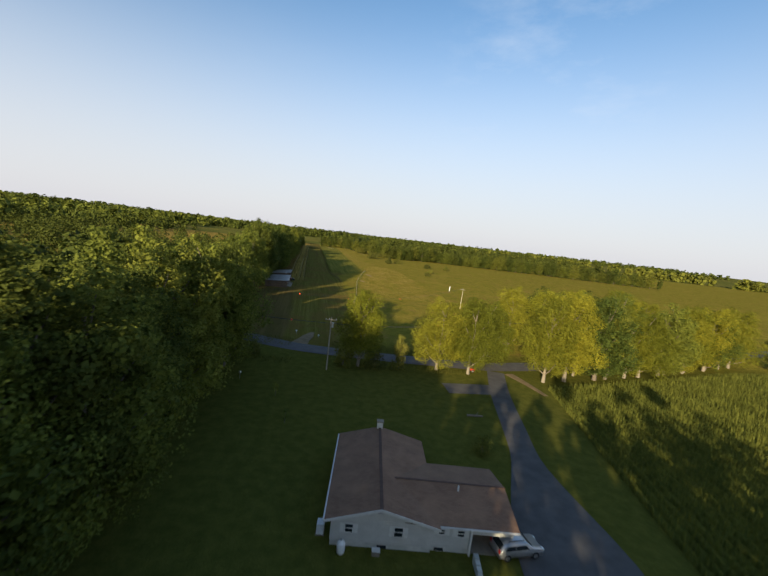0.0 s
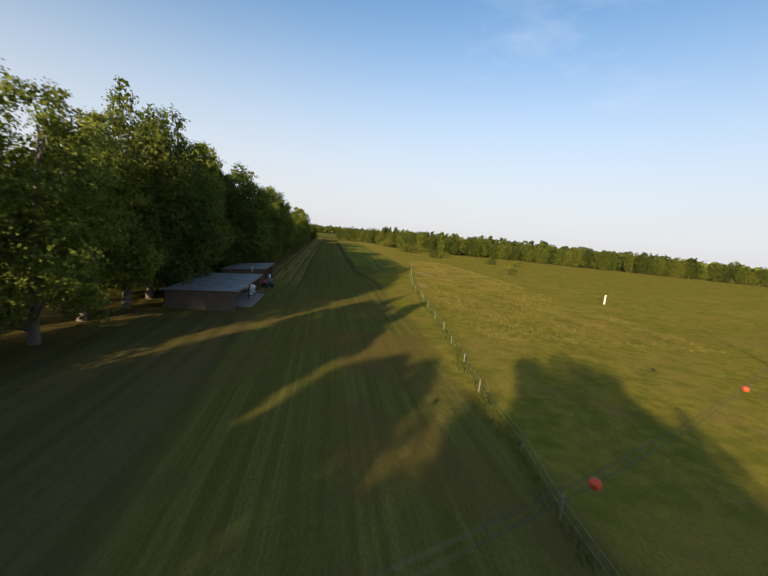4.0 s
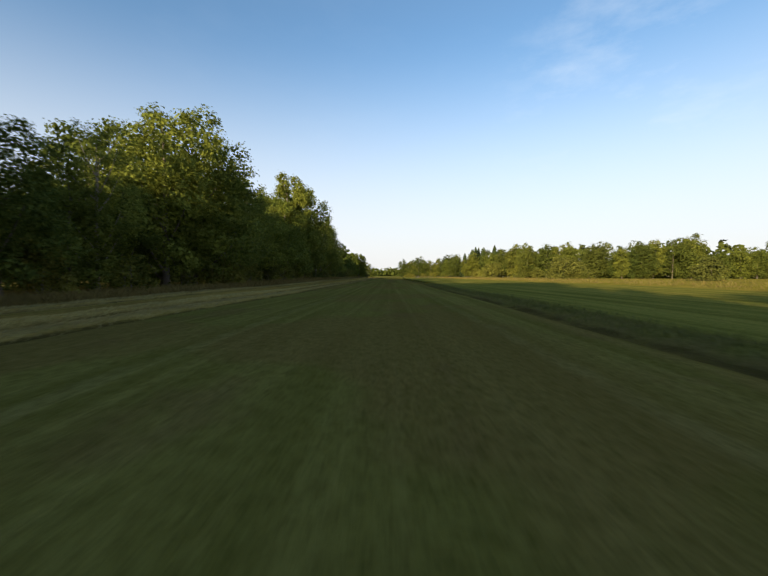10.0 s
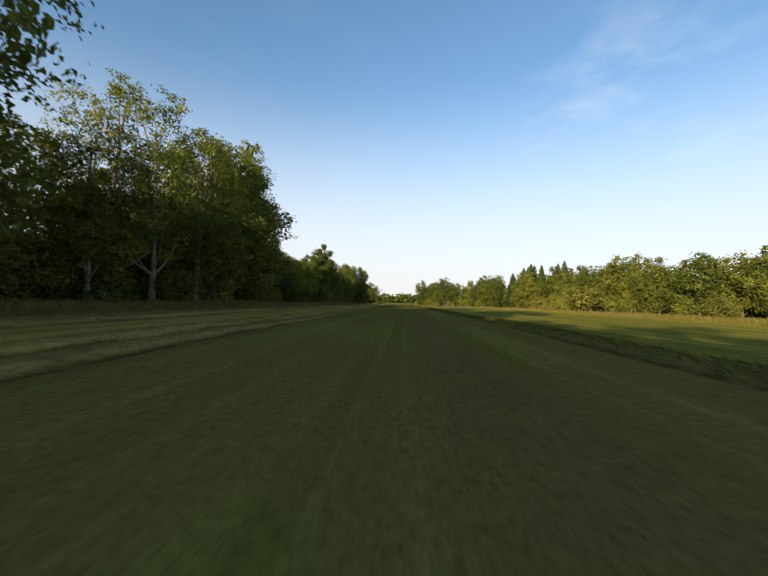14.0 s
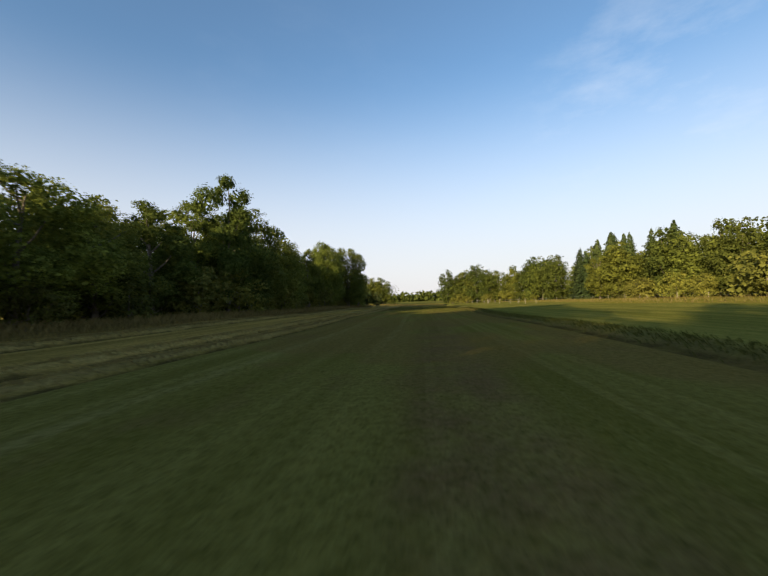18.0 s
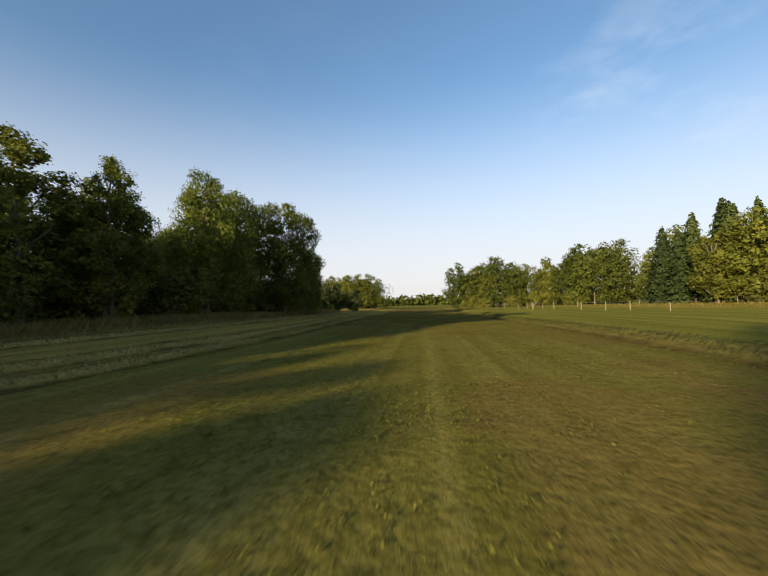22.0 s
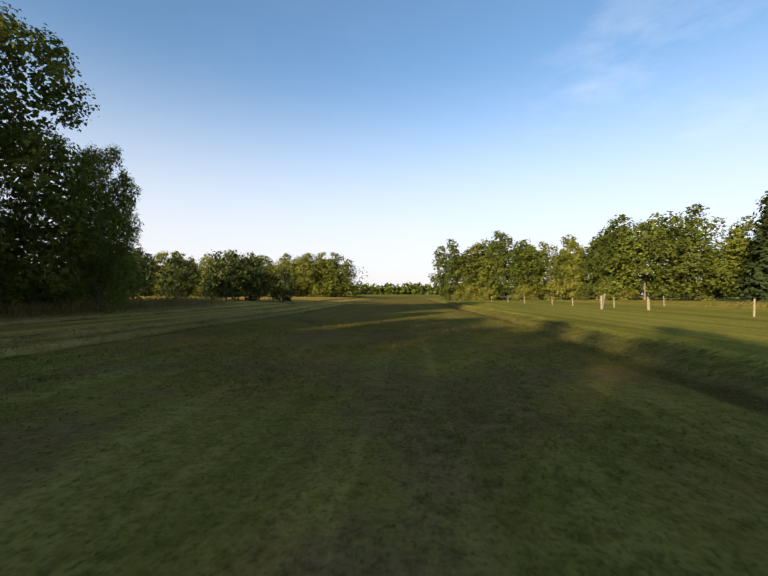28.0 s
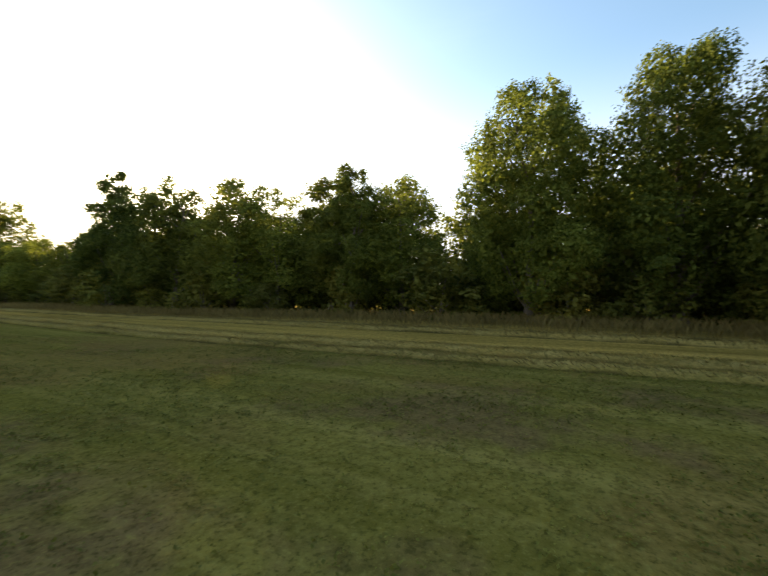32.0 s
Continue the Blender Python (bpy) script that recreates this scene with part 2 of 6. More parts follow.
def ground_material():
    k = Nodes("grassland")
    p = k.world_place()
    xyz = k.node("SeparateXYZ", Vector=p)
    X, Y = xyz.outputs[0], xyz.outputs[1]
    wob = k.math("MULTIPLY", k.math("SUBTRACT", k.noise(p, 0.05, 3), 0.5), 5.0)
    Xw = k.math("ADD", X, wob)
    fine = k.noise(p, 9.0, 5, 0.7)
    speck = k.noise(p, 26.0, 3, 0.6)
    mid = k.noise(p, 0.9, 5, 0.6)
    big = k.noise(p, 0.09, 4)
    streak = k.noise(p, 1.0, 4, 0.6, (1.1, 0.035, 1))
    streak2 = k.noise(p, 1.0, 3, 0.5, (0.33, 0.012, 1))
    # mown strip: green, with long tyre and mower lines and worn brown patches
    strip = k.mix(k.ramp(streak, 0.36, 0.64), (0.121, 0.107, 0.022), (0.168, 0.145, 0.035))
    strip = k.mix(k.ramp(k.noise(p, 1.0, 2, 0.5, (2.9, 0.012, 1)), 0.52, 0.64, 0, 0.42), strip, (0.225, 0.186, 0.052))
    strip = k.mix(k.ramp(k.math("MULTIPLY", streak2, k.ramp(big, 0.3, 0.6)), 0.31, 0.44, 0, 0.6), strip, (0.165, 0.106, 0.034))
    strip = k.mix(k.ramp(k.noise(p, 0.45, 4, 0.6, (1, 0.5, 1)), 0.55, 0.68, 0, 0.5), strip, (0.140, 0.088, 0.034))
    # hay field to the east and rough verge to the west
    hay = k.mix(k.ramp(mid, 0.3, 0.7), (0.170, 0.148, 0.020), (0.295, 0.238, 0.038))
    hay = k.mix(k.ramp(big, 0.42, 0.68, 0, 0.7), hay, (0.30, 0.215, 0.045))
    hay = k.mix(k.ramp(k.noise(p, 0.33, 5, 0.65), 0.46, 0.66, 0, 0.6), hay, (0.135, 0.142, 0.020))
    hay = k.mix(k.ramp(k.noise(p, 0.21, 5, 0.65), 0.55, 0.70, 0, 0.7), hay, (0.30, 0.175, 0.060))
    verge = k.mix(k.ramp(k.noise(p, 1.0, 4, 0.6, (1.6, 0.06, 1)), 0.3, 0.7), (0.215, 0.145, 0.034), (0.40, 0.270, 0.070))
    verge = k.mix(k.ramp(k.noise(p, 1.0, 4, 0.6, (1.9, 0.03, 1)), 0.55, 0.66, 0, 0.6), verge, (0.105, 0.066, 0.024))
    lawn = k.mix(k.ramp(mid, 0.3, 0.7), (0.075, 0.082, 0.016), (0.118, 0.118, 0.024))
    tilled = k.mix(k.ramp(k.noise(p, 1.0, 3, 0.5, (1.1, 0.03, 1)), 0.35, 0.65), (0.100, 0.074, 0.029), (0.140, 0.100, 0.040))
    # beyond the sheds the mown ground reaches out to the uncut hay
    Xl0 = k.math("ADD", X, k.math("MULTIPLY", wob, 0.12))
    Xe = k.math("SUBTRACT", Xw, k.ramp(Y, 50.0, 95.0, 0.0, 16.0))
    east = k.ramp(Xe, 7.5, 10.0)
    west = k.math("MULTIPLY", k.ramp(Xl0, -7.4, -6.2, 1.0, 0.0), k.ramp(Y, 15.0, 50.0))
    # greener meadow past the ditch
    meadow = k.mix(k.ramp(streak, 0.34, 0.66), (0.120, 0.122, 0.022), (0.225, 0.205, 0.044))
    meadow = k.mix(k.ramp(mid, 0.5, 0.75, 0, 0.5), meadow, (0.25, 0.20, 0.05))
    strip = k.mix(k.math("MULTIPLY", k.ramp(Xl0, 4.9, 5.8), k.ramp(Y, 58.0, 75.0)), strip, meadow)
    # bare dark soil in the ditch and the raked furrows, pale dry cut grass on the ridges
    wander = k.math("ADD", k.math("MULTIPLY", k.math("SINE", k.math("MULTIPLY", Y, 0.045)), 0.16),
                    k.math("MULTIPLY", k.math("SINE", k.math("ADD", k.math("MULTIPLY", Y, 0.19), 1.0)), 0.07))
    Xl = k.math("SUBTRACT", X, wander)
    ragged = k.math("MULTIPLY", k.math("SUBTRACT", k.noise(p, 1.4, 4, 0.65, (1, 0.35, 1)), 0.5), 0.5)
    Xr = k.math("ADD", Xl, ragged)

    def band(centre, half):
        return k.ramp(k.math("ABSOLUTE", k.math("SUBTRACT", Xr, centre)), half * 0.35, half, 1.0, 0.0)
    c = k.mix(east, strip, hay)
    c = k.mix(west, c, verge)
    worn = k.math("MULTIPLY", band(0.1, 1.1), k.math("MULTIPLY", k.ramp(Y, 160.0, 178.0), k.ramp(Y, 226.0, 250.0, 1.0, 0.0)))
    c = k.mix(k.math("MULTIPLY", worn, k.ramp(mid, 0.35, 0.65, 0.2, 0.85)), c, (0.135, 0.084, 0.036))
    # bare brown patches where the grass has died back near the strip's end
    bare = k.math("MULTIPLY", k.ramp(k.noise(p, 0.34, 5, 0.62), 0.48, 0.60), k.math("MULTIPLY", k.ramp(Y, 268.0, 284.0), k.ramp(k.math("ABSOLUTE", X), 4.5, 6.5, 1.0, 0.0)))
    c = k.mix(k.math("MULTIPLY", bare, k.ramp(fine, 0.3, 0.7, 0.45, 0.95)), c, (0.130, 0.080, 0.042))
    for centre, half, y0, y1 in ((-1.7, 0.22, 218.0, 270.0), (-4.2, 0.26, 120.0, 270.0), (2.6, 0.22, 60.0, 200.0), (-2.9, 0.2, 60.0, 170.0)):
        on = k.math("MULTIPLY", k.ramp(Y, y0, y0 + 15.0), k.ramp(Y, y1 - 12.0, y1, 1.0, 0.0))
        c = k.mix(k.math("MULTIPLY", k.math("MULTIPLY", band(centre, half), on), k.ramp(mid, 0.3, 0.7, 0.08, 0.38)), c, (0.25, 0.205, 0.075))
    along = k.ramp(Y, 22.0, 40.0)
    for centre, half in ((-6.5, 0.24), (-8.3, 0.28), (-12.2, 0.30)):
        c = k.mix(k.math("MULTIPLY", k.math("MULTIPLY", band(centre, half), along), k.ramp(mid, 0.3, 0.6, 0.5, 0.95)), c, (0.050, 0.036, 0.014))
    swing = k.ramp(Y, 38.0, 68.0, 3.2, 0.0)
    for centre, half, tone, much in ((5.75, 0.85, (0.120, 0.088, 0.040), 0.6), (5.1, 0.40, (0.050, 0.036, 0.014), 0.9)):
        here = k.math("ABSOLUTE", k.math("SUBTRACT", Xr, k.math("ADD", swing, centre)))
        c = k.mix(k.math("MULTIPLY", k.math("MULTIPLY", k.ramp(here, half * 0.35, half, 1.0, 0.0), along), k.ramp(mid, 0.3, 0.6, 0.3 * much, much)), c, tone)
    for centre, half in ((-7.05, 0.42), (-8.85, 0.45), (-12.75, 0.5)):
        c = k.mix(k.math("MULTIPLY", k.math("MULTIPLY", band(centre, half), along), k.ramp(mid, 0.3, 0.7, 0.25, 0.8)), c, (0.36, 0.27, 0.095))
    # brown tilled plot between the road and the sheds
    plot = k.math("MULTIPLY", k.ramp(Xw, -9.5, -8.0, 1.0, 0.0), k.ramp(Y, 0.0, 6.0, 1.0, 0.0))
    c = k.mix(k.math("MULTIPLY", plot, k.ramp(big, 0.2, 0.55, 0.45, 1.0)), c, tilled)
    c = k.mix(k.ramp(k.math("ADD", Y, k.math("MULTIPLY", wob, 3.0)), -66.0, -54.0, 1.0, 0.0), c, lawn)
    # sunlit far meadows
    far = k.mix(k.ramp(k.noise(p, 0.012, 3), 0.4, 0.6), (0.11, 0.12, 0.03), (0.17, 0.15, 0.04))
    c = k.mix(k.ramp(Y, 380.0, 430.0), c, far)
    # dark flecks paint the shaded gaps between blades, pale ones the blades
    c = k.mix(k.ramp(fine, 0.40, 0.68, 0.0, 0.55), c, (0.060, 0.052, 0.009))
    c = k.mix(k.ramp(speck, 0.54, 0.70, 0.0, 0.45), c, (0.20, 0.175, 0.048))
    c = k.mix(k.ramp(speck, 0.34, 0.47, 0.55, 0.0), c, (0.040, 0.038, 0.009))
    h = k.math("ADD", k.math("MULTIPLY", fine, 0.5), k.math("MULTIPLY", mid, 1.2))
    k.bump(h, 0.7, 0.08)
    k.b.inputs["Specular IOR Level"].default_value = 0.0
    return k.done(c, 0.95)


M_ground = ground_material()
_k = Nodes("asphalt")
_p = _k.world_place()
_c = _k.mix(_k.ramp(_k.noise(_p, 0.7, 4), 0.3, 0.7), (0.048, 0.043, 0.041), (0.078, 0.071, 0.067))
_c = _k.mix(_k.ramp(_k.noise(_p, 40, 3), 0.4, 0.75, 0, 0.5), _c, (0.12, 0.115, 0.12))
_k.bump(_k.noise(_p, 40, 3), 0.3, 0.01)
M_asphalt = _k.done(_c, 0.85)
_k = Nodes("gravel_track")
_p = _k.world_place()
_c = _k.mix(_k.ramp(_k.noise(_p, 0.8, 4), 0.3, 0.7), (0.125, 0.082, 0.034), (0.20, 0.135, 0.062))
_k.bump(_k.noise(_p, 25, 3), 0.5, 0.03)
M_gravel = _k.done(_c, 0.9)
M_concrete = plain("concrete", (0.25, 0.205, 0.155), 0.85, vary=0.3, scale=0.8)


# ---------------------------------------------------------------- mesh helpers
def mesh_of(name, verts, faces, mat, smooth=False):
    me = bpy.data.meshes.new(name)
    me.from_pydata([tuple(v) for v in verts], [], faces)
    me.materials.append(mat)
    if smooth:
        me.polygons.foreach_set("use_smooth", [True] * len(me.polygons))
    me.update()
    return me


def soup(name, verts, quads, mat, tris=False):
    """A mesh from numpy arrays of vertices and faces, all with 4 (or 3) corners."""
    n = 3 if tris else 4
    me = bpy.data.meshes.new(name)
    me.vertices.add(len(verts))
    me.vertices.foreach_set("co", np.asarray(verts, np.float32).ravel())
    me.loops.add(len(quads) * n)
    me.loops.foreach_set("vertex_index", np.asarray(quads, np.int32).ravel())
    me.polygons.add(len(quads))
    me.polygons.foreach_set("loop_start", np.arange(0, len(quads) * n, n, dtype=np.int32))
    me.materials.append(mat)
    me.update(calc_edges=True)
    return me


def part(name, bm, material, parent, label=""):
    me = bpy.data.meshes.new(name)
    bm.normal_update()
    bm.to_mesh(me)
    bm.free()
    me.materials.append(material)
    ob = new(name, me)
    ob.parent = parent
    if label:
        ob["label"] = label
    return ob


def child(name, me, parent, m=None, label=""):
    ob = new(name, me)
    ob.parent = parent
    if m is not None:
        ob.matrix_basis = m
    if label:
        ob["label"] = label
    return ob


def thing(name, m, label, category, group=""):
    e = new(name)
    e.empty_display_size = 0.3
    e.matrix_basis = m
    return tagged(e, label, category, group)


def box(bm, x0, x1, y0, y1, z0, z1, bevel=0.0, m=None):
    r = bmesh.ops.create_cube(bm, size=1.0)
    for v in r["verts"]:
        v.co = Vector(((x0 + x1) / 2 + v.co.x * (x1 - x0), (y0 + y1) / 2 + v.co.y * (y1 - y0), (z0 + z1) / 2 + v.co.z * (z1 - z0)))
        if m is not None:
            v.co = m @ v.co
    if bevel:
        es = {e for v in r["verts"] for e in v.link_edges}
        bmesh.ops.bevel(bm, geom=list(es), offset=bevel, segments=2, affect="EDGES", profile=0.6)
    return bm


def rod(bm, a, b, r0, r1=None, seg=8, cap=True):
    """A tapered round bar from a to b."""
    a, b = Vector(a), Vector(b)
    r1 = r0 if r1 is None else r1
    q = (b - a).to_track_quat("Z", "Y")
    rings = []
    for p, r in ((a, r0), (b, r1)):
        rings.append([bm.verts.new(p + q @ Vector((r * math.cos(t * math.tau / seg), r * math.sin(t * math.tau / seg), 0))) for t in range(seg)])
    for i in range(seg):
        j = (i + 1) % seg
        bm.faces.new((rings[0][i], rings[0][j], rings[1][j], rings[1][i]))
    if cap:
        bm.faces.new(rings[0][::-1])
        bm.faces.new(rings[1])
    return bm


def loft(bm, sections):
    """Skin between rings of equally many points, ends closed."""
    rings = [[bm.verts.new(p) for p in s] for s in sections]
    n = len(rings[0])
    for a, b in zip(rings, rings[1:]):
        for i in range(n):
            j = (i + 1) % n
            bm.faces.new((a[i], a[j], b[j], b[i]))
    bm.faces.new(rings[0][::-1])
    bm.faces.new(rings[-1])
    return bm


def prism(bm, outline, y0, y1):
    """An outline of (x, z) points drawn out from y0 to y1."""
    return loft(bm, [[(x, y0, z) for x, z in outline], [(x, y1, z) for x, z in outline]])


def turned(name, bm):
    for f in bm.faces:
        f.smooth = True
    return bm


# ---------------------------------------------------------------- ground
def smooth01(a, b, v):
    t = np.clip((v - a) / (b - a), 0, 1)
    return t * t * (3 - 2 * t)


FURROWS = ((-6.5, 0.10), (-8.3, 0.12), (-12.2, 0.12))
DITCH = 5.1


def height(x, y):
    """The lie of the land."""
    x, y = np.asarray(x, float), np.asarray(y, float)
    run = smooth01(20, 70, y) * (1 - smooth01(400, 480, y))
    z = run * (0.42 * smooth01(130, 175, y) * smooth01(-8, -17, x) + 0.5 * smooth01(10, 40, x))
    z = z + 0.10 * run * smooth01(5.5, 6.2, x) * (1 - smooth01(16, 22, x))
    # raked furrows with a ridge of cut hay beside each, and the ditch on the eastern side
    wander = 0.16 * np.sin(y * 0.045) + 0.07 * np.sin(y * 0.19 + 1.0)
    for c, d in FURROWS:
        z = z - run * d * np.exp(-((x - c - wander) / 0.20) ** 2)
        z = z + run * d * 0.9 * np.exp(-((x - c - wander + 0.55) / 0.28) ** 2) * (0.75 + 0.25 * np.sin(y * 1.7 + c) * np.sin(y * 0.6))
    ditch = DITCH + 3.2 * (1 - smooth01(38, 68, y))
    z = z - run * 0.11 * np.exp(-((x - ditch - wander) / 0.34) ** 2)
    z = z + run * 0.05 * np.exp(-((x - ditch - 0.85 - wander) / 0.35) ** 2) * (0.7 + 0.3 * np.sin(y * 1.3))
    z = z + 0.05 * np.sin(x * 0.31 + 0.7 * np.sin(y * 0.05)) * np.sin(y * 0.17 + x * 0.11)
    far = smooth01(420, 1500, np.hypot(x, y))
    z = z + far * (4 + 3.5 * np.sin(x * 0.0023 + 1.0) * np.cos(y * 0.0019))
    return z


def height1(x, y):
    return float(height(x, y))


def axis(core, step, reach):
    a, b = core
    inner = list(np.arange(a, b + 1e-6, step))
    out, d, p = [], step, b
    while p < reach:
        d *= 1.18
        p += d
        out.append(p)
    low, d, p = [], step, a
    while p > -reach:
        d *= 1.18
        p -= d
        low.append(p)
    return np.array(low[::-1] + inner + out)


gx, gy = axis((-19, 13), 0.16, 4600), axis((-180, 420), 2.4, 4600)
GX, GY = np.meshgrid(gx, gy)
gv = np.stack([GX.ravel(), GY.ravel(), height(GX, GY).ravel()], 1)
nx, ny = len(gx), len(gy)
gi = np.arange(nx * ny).reshape(ny, nx)
gq = np.stack([gi[:-1, :-1].ravel(), gi[:-1, 1:].ravel(), gi[1:, 1:].ravel(), gi[1:, :-1].ravel()], 1)
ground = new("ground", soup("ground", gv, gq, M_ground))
ground.data.polygons.foreach_set("use_smooth", [True] * len(ground.data.polygons))
tagged(ground, "mown grass airstrip, lawn and yellowing hay field", "ground", kind="structure")


def ribbon(name, line, width, mat, lift, label, category, step=2.0):
    """A flat strip of paving along a line, lying on the ground."""
    pts = []
    for (a, b) in zip(line, line[1:]):
        n = max(1, int(math.dist(a, b) / step))
        pts += [(a[0] + (b[0] - a[0]) * i / n, a[1] + (b[1] - a[1]) * i / n) for i in range(n)]
    pts.append(line[-1])
    for _ in range(6):
        pts = [pts[0]] + [((p[0] + 2 * q[0] + r[0]) / 4, (p[1] + 2 * q[1] + r[1]) / 4) for p, q, r in zip(pts, pts[1:], pts[2:])] + [pts[-1]]
    vs, fs = [], []
    cols = 5
    for i, (x, y) in enumerate(pts):
        x0, y0 = pts[max(i - 1, 0)]
        x1, y1 = pts[min(i + 1, len(pts) - 1)]
        d = Vector((x1 - x0, y1 - y0)).normalized()
        w = width(i / (len(pts) - 1)) if callable(width) else width
        for c in range(cols):
            s = (c / (cols - 1) - 0.5) * w
            px_, py_ = x - d.y * s, y + d.x * s
            ed = 0.03 if c in (0, cols - 1) else 0.0
            vs.append((px_, py_, height1(px_, py_) + lift - ed))
    for i in range(len(pts) - 1):
        for c in range(cols - 1):
            a = i * cols + c
            fs.append((a, a + cols, a + cols + 1, a + 1)[::-1])
    ob = new(name, mesh_of(name, vs, fs, mat))
    return tagged(ob, label, category, kind="structure")


ROAD = [(-108.3, 5.3), (-55.1, -30.4), (-32.3, -47.1), (-14.8, -57.4), (-8.6, -61), (2.4, -64.1), (14.5, -65.8), (28.5, -67.6), (45, -64.5), (75, -56), (134.9, -40)]
ribbon("road", ROAD, 4.4, M_asphalt, 0.10, "narrow grey asphalt country road without kerbs", "road")
ribbon("driveway", [(28.5, -69.9), (23.9, -80.6), (22, -87.4), (18.6, -97.3), (16.7, -104.1), (15.2, -111)], lambda s: 2.9 + 6.0 * smooth01(0.6, 1.0, s),
       M_asphalt, 0.09, "grey asphalt driveway widening beside the house", "driveway")
ribbon("parking_pad", [(16.5, -77.9), (25.1, -78.1)], 3.8, M_asphalt, 0.08, "patched dark asphalt turning pad by the driveway", "pavement")
ribbon("track_mouth", [(-5.6, -59.9), (-4.4, -56.2), (-3.0, -51.5)], lambda s: (3.4 - 2.4 * s) * (1 + 0.22 * math.sin(11 * s)), M_gravel, 0.07, "worn gravel track from the road to the airstrip", "track")
ribbon("dirt_bank", [(30.6, -70.5), (31.8, -74.5), (32.2, -79.5)], lambda s: 1.8 - 1.0 * s, M_gravel, 0.07, "bare earth edge beside the corn field", "track")


# ---------------------------------------------------------------- trees
def leaf_cards(rng, centres, normals, size, fold=0.35):
    """Small folded diamond leaves at the centres: arrays of vertices and triangles."""
    n = len(centres)
    nrm = normals / (np.linalg.norm(normals, axis=1, keepdims=True) + 1e-9)
    t = rng.normal(size=(n, 3))
    t -= nrm * np.sum(t * nrm, 1, keepdims=True)
    t /= np.linalg.norm(t, axis=1, keepdims=True) + 1e-9
    b = np.cross(nrm, t)
    s = (size * rng.uniform(0.6, 1.35, n))[:, None]
    base, tip = centres - t * s, centres + t * s
    lift = nrm * s * fold
    left, right = centres + b * s * 0.72 + lift, centres - b * s * 0.72 + lift
    v = np.stack([base, left, tip, right], 1).reshape(-1, 3)
    i = np.arange(n)[:, None] * 4
    f = np.concatenate([i + [0, 1, 2], i + [0, 2, 3]], 1).reshape(-1, 3)
    return v, f


def tube(path, radii, seg=6):
    """Vertices and quads of a tapered limb along a path."""
    vs, fs = [], []
    for i, (p, r) in enumerate(zip(path, radii)):
        d = (Vector(path[min(i + 1, len(path) - 1)]) - Vector(path[max(i - 1, 0)])).normalized()
        q = d.to_track_quat("Z", "Y")
        for k in range(seg):
            a = k * math.tau / seg
            vs.append(Vector(p) + q @ Vector((r * math.cos(a), r * math.sin(a), 0)))
    for i in range(len(path) - 1):
        for k in range(seg):
            a, b = i * seg + k, i * seg + (k + 1) % seg
            fs.append((a, b, b + seg, a + seg))
    return vs, fs


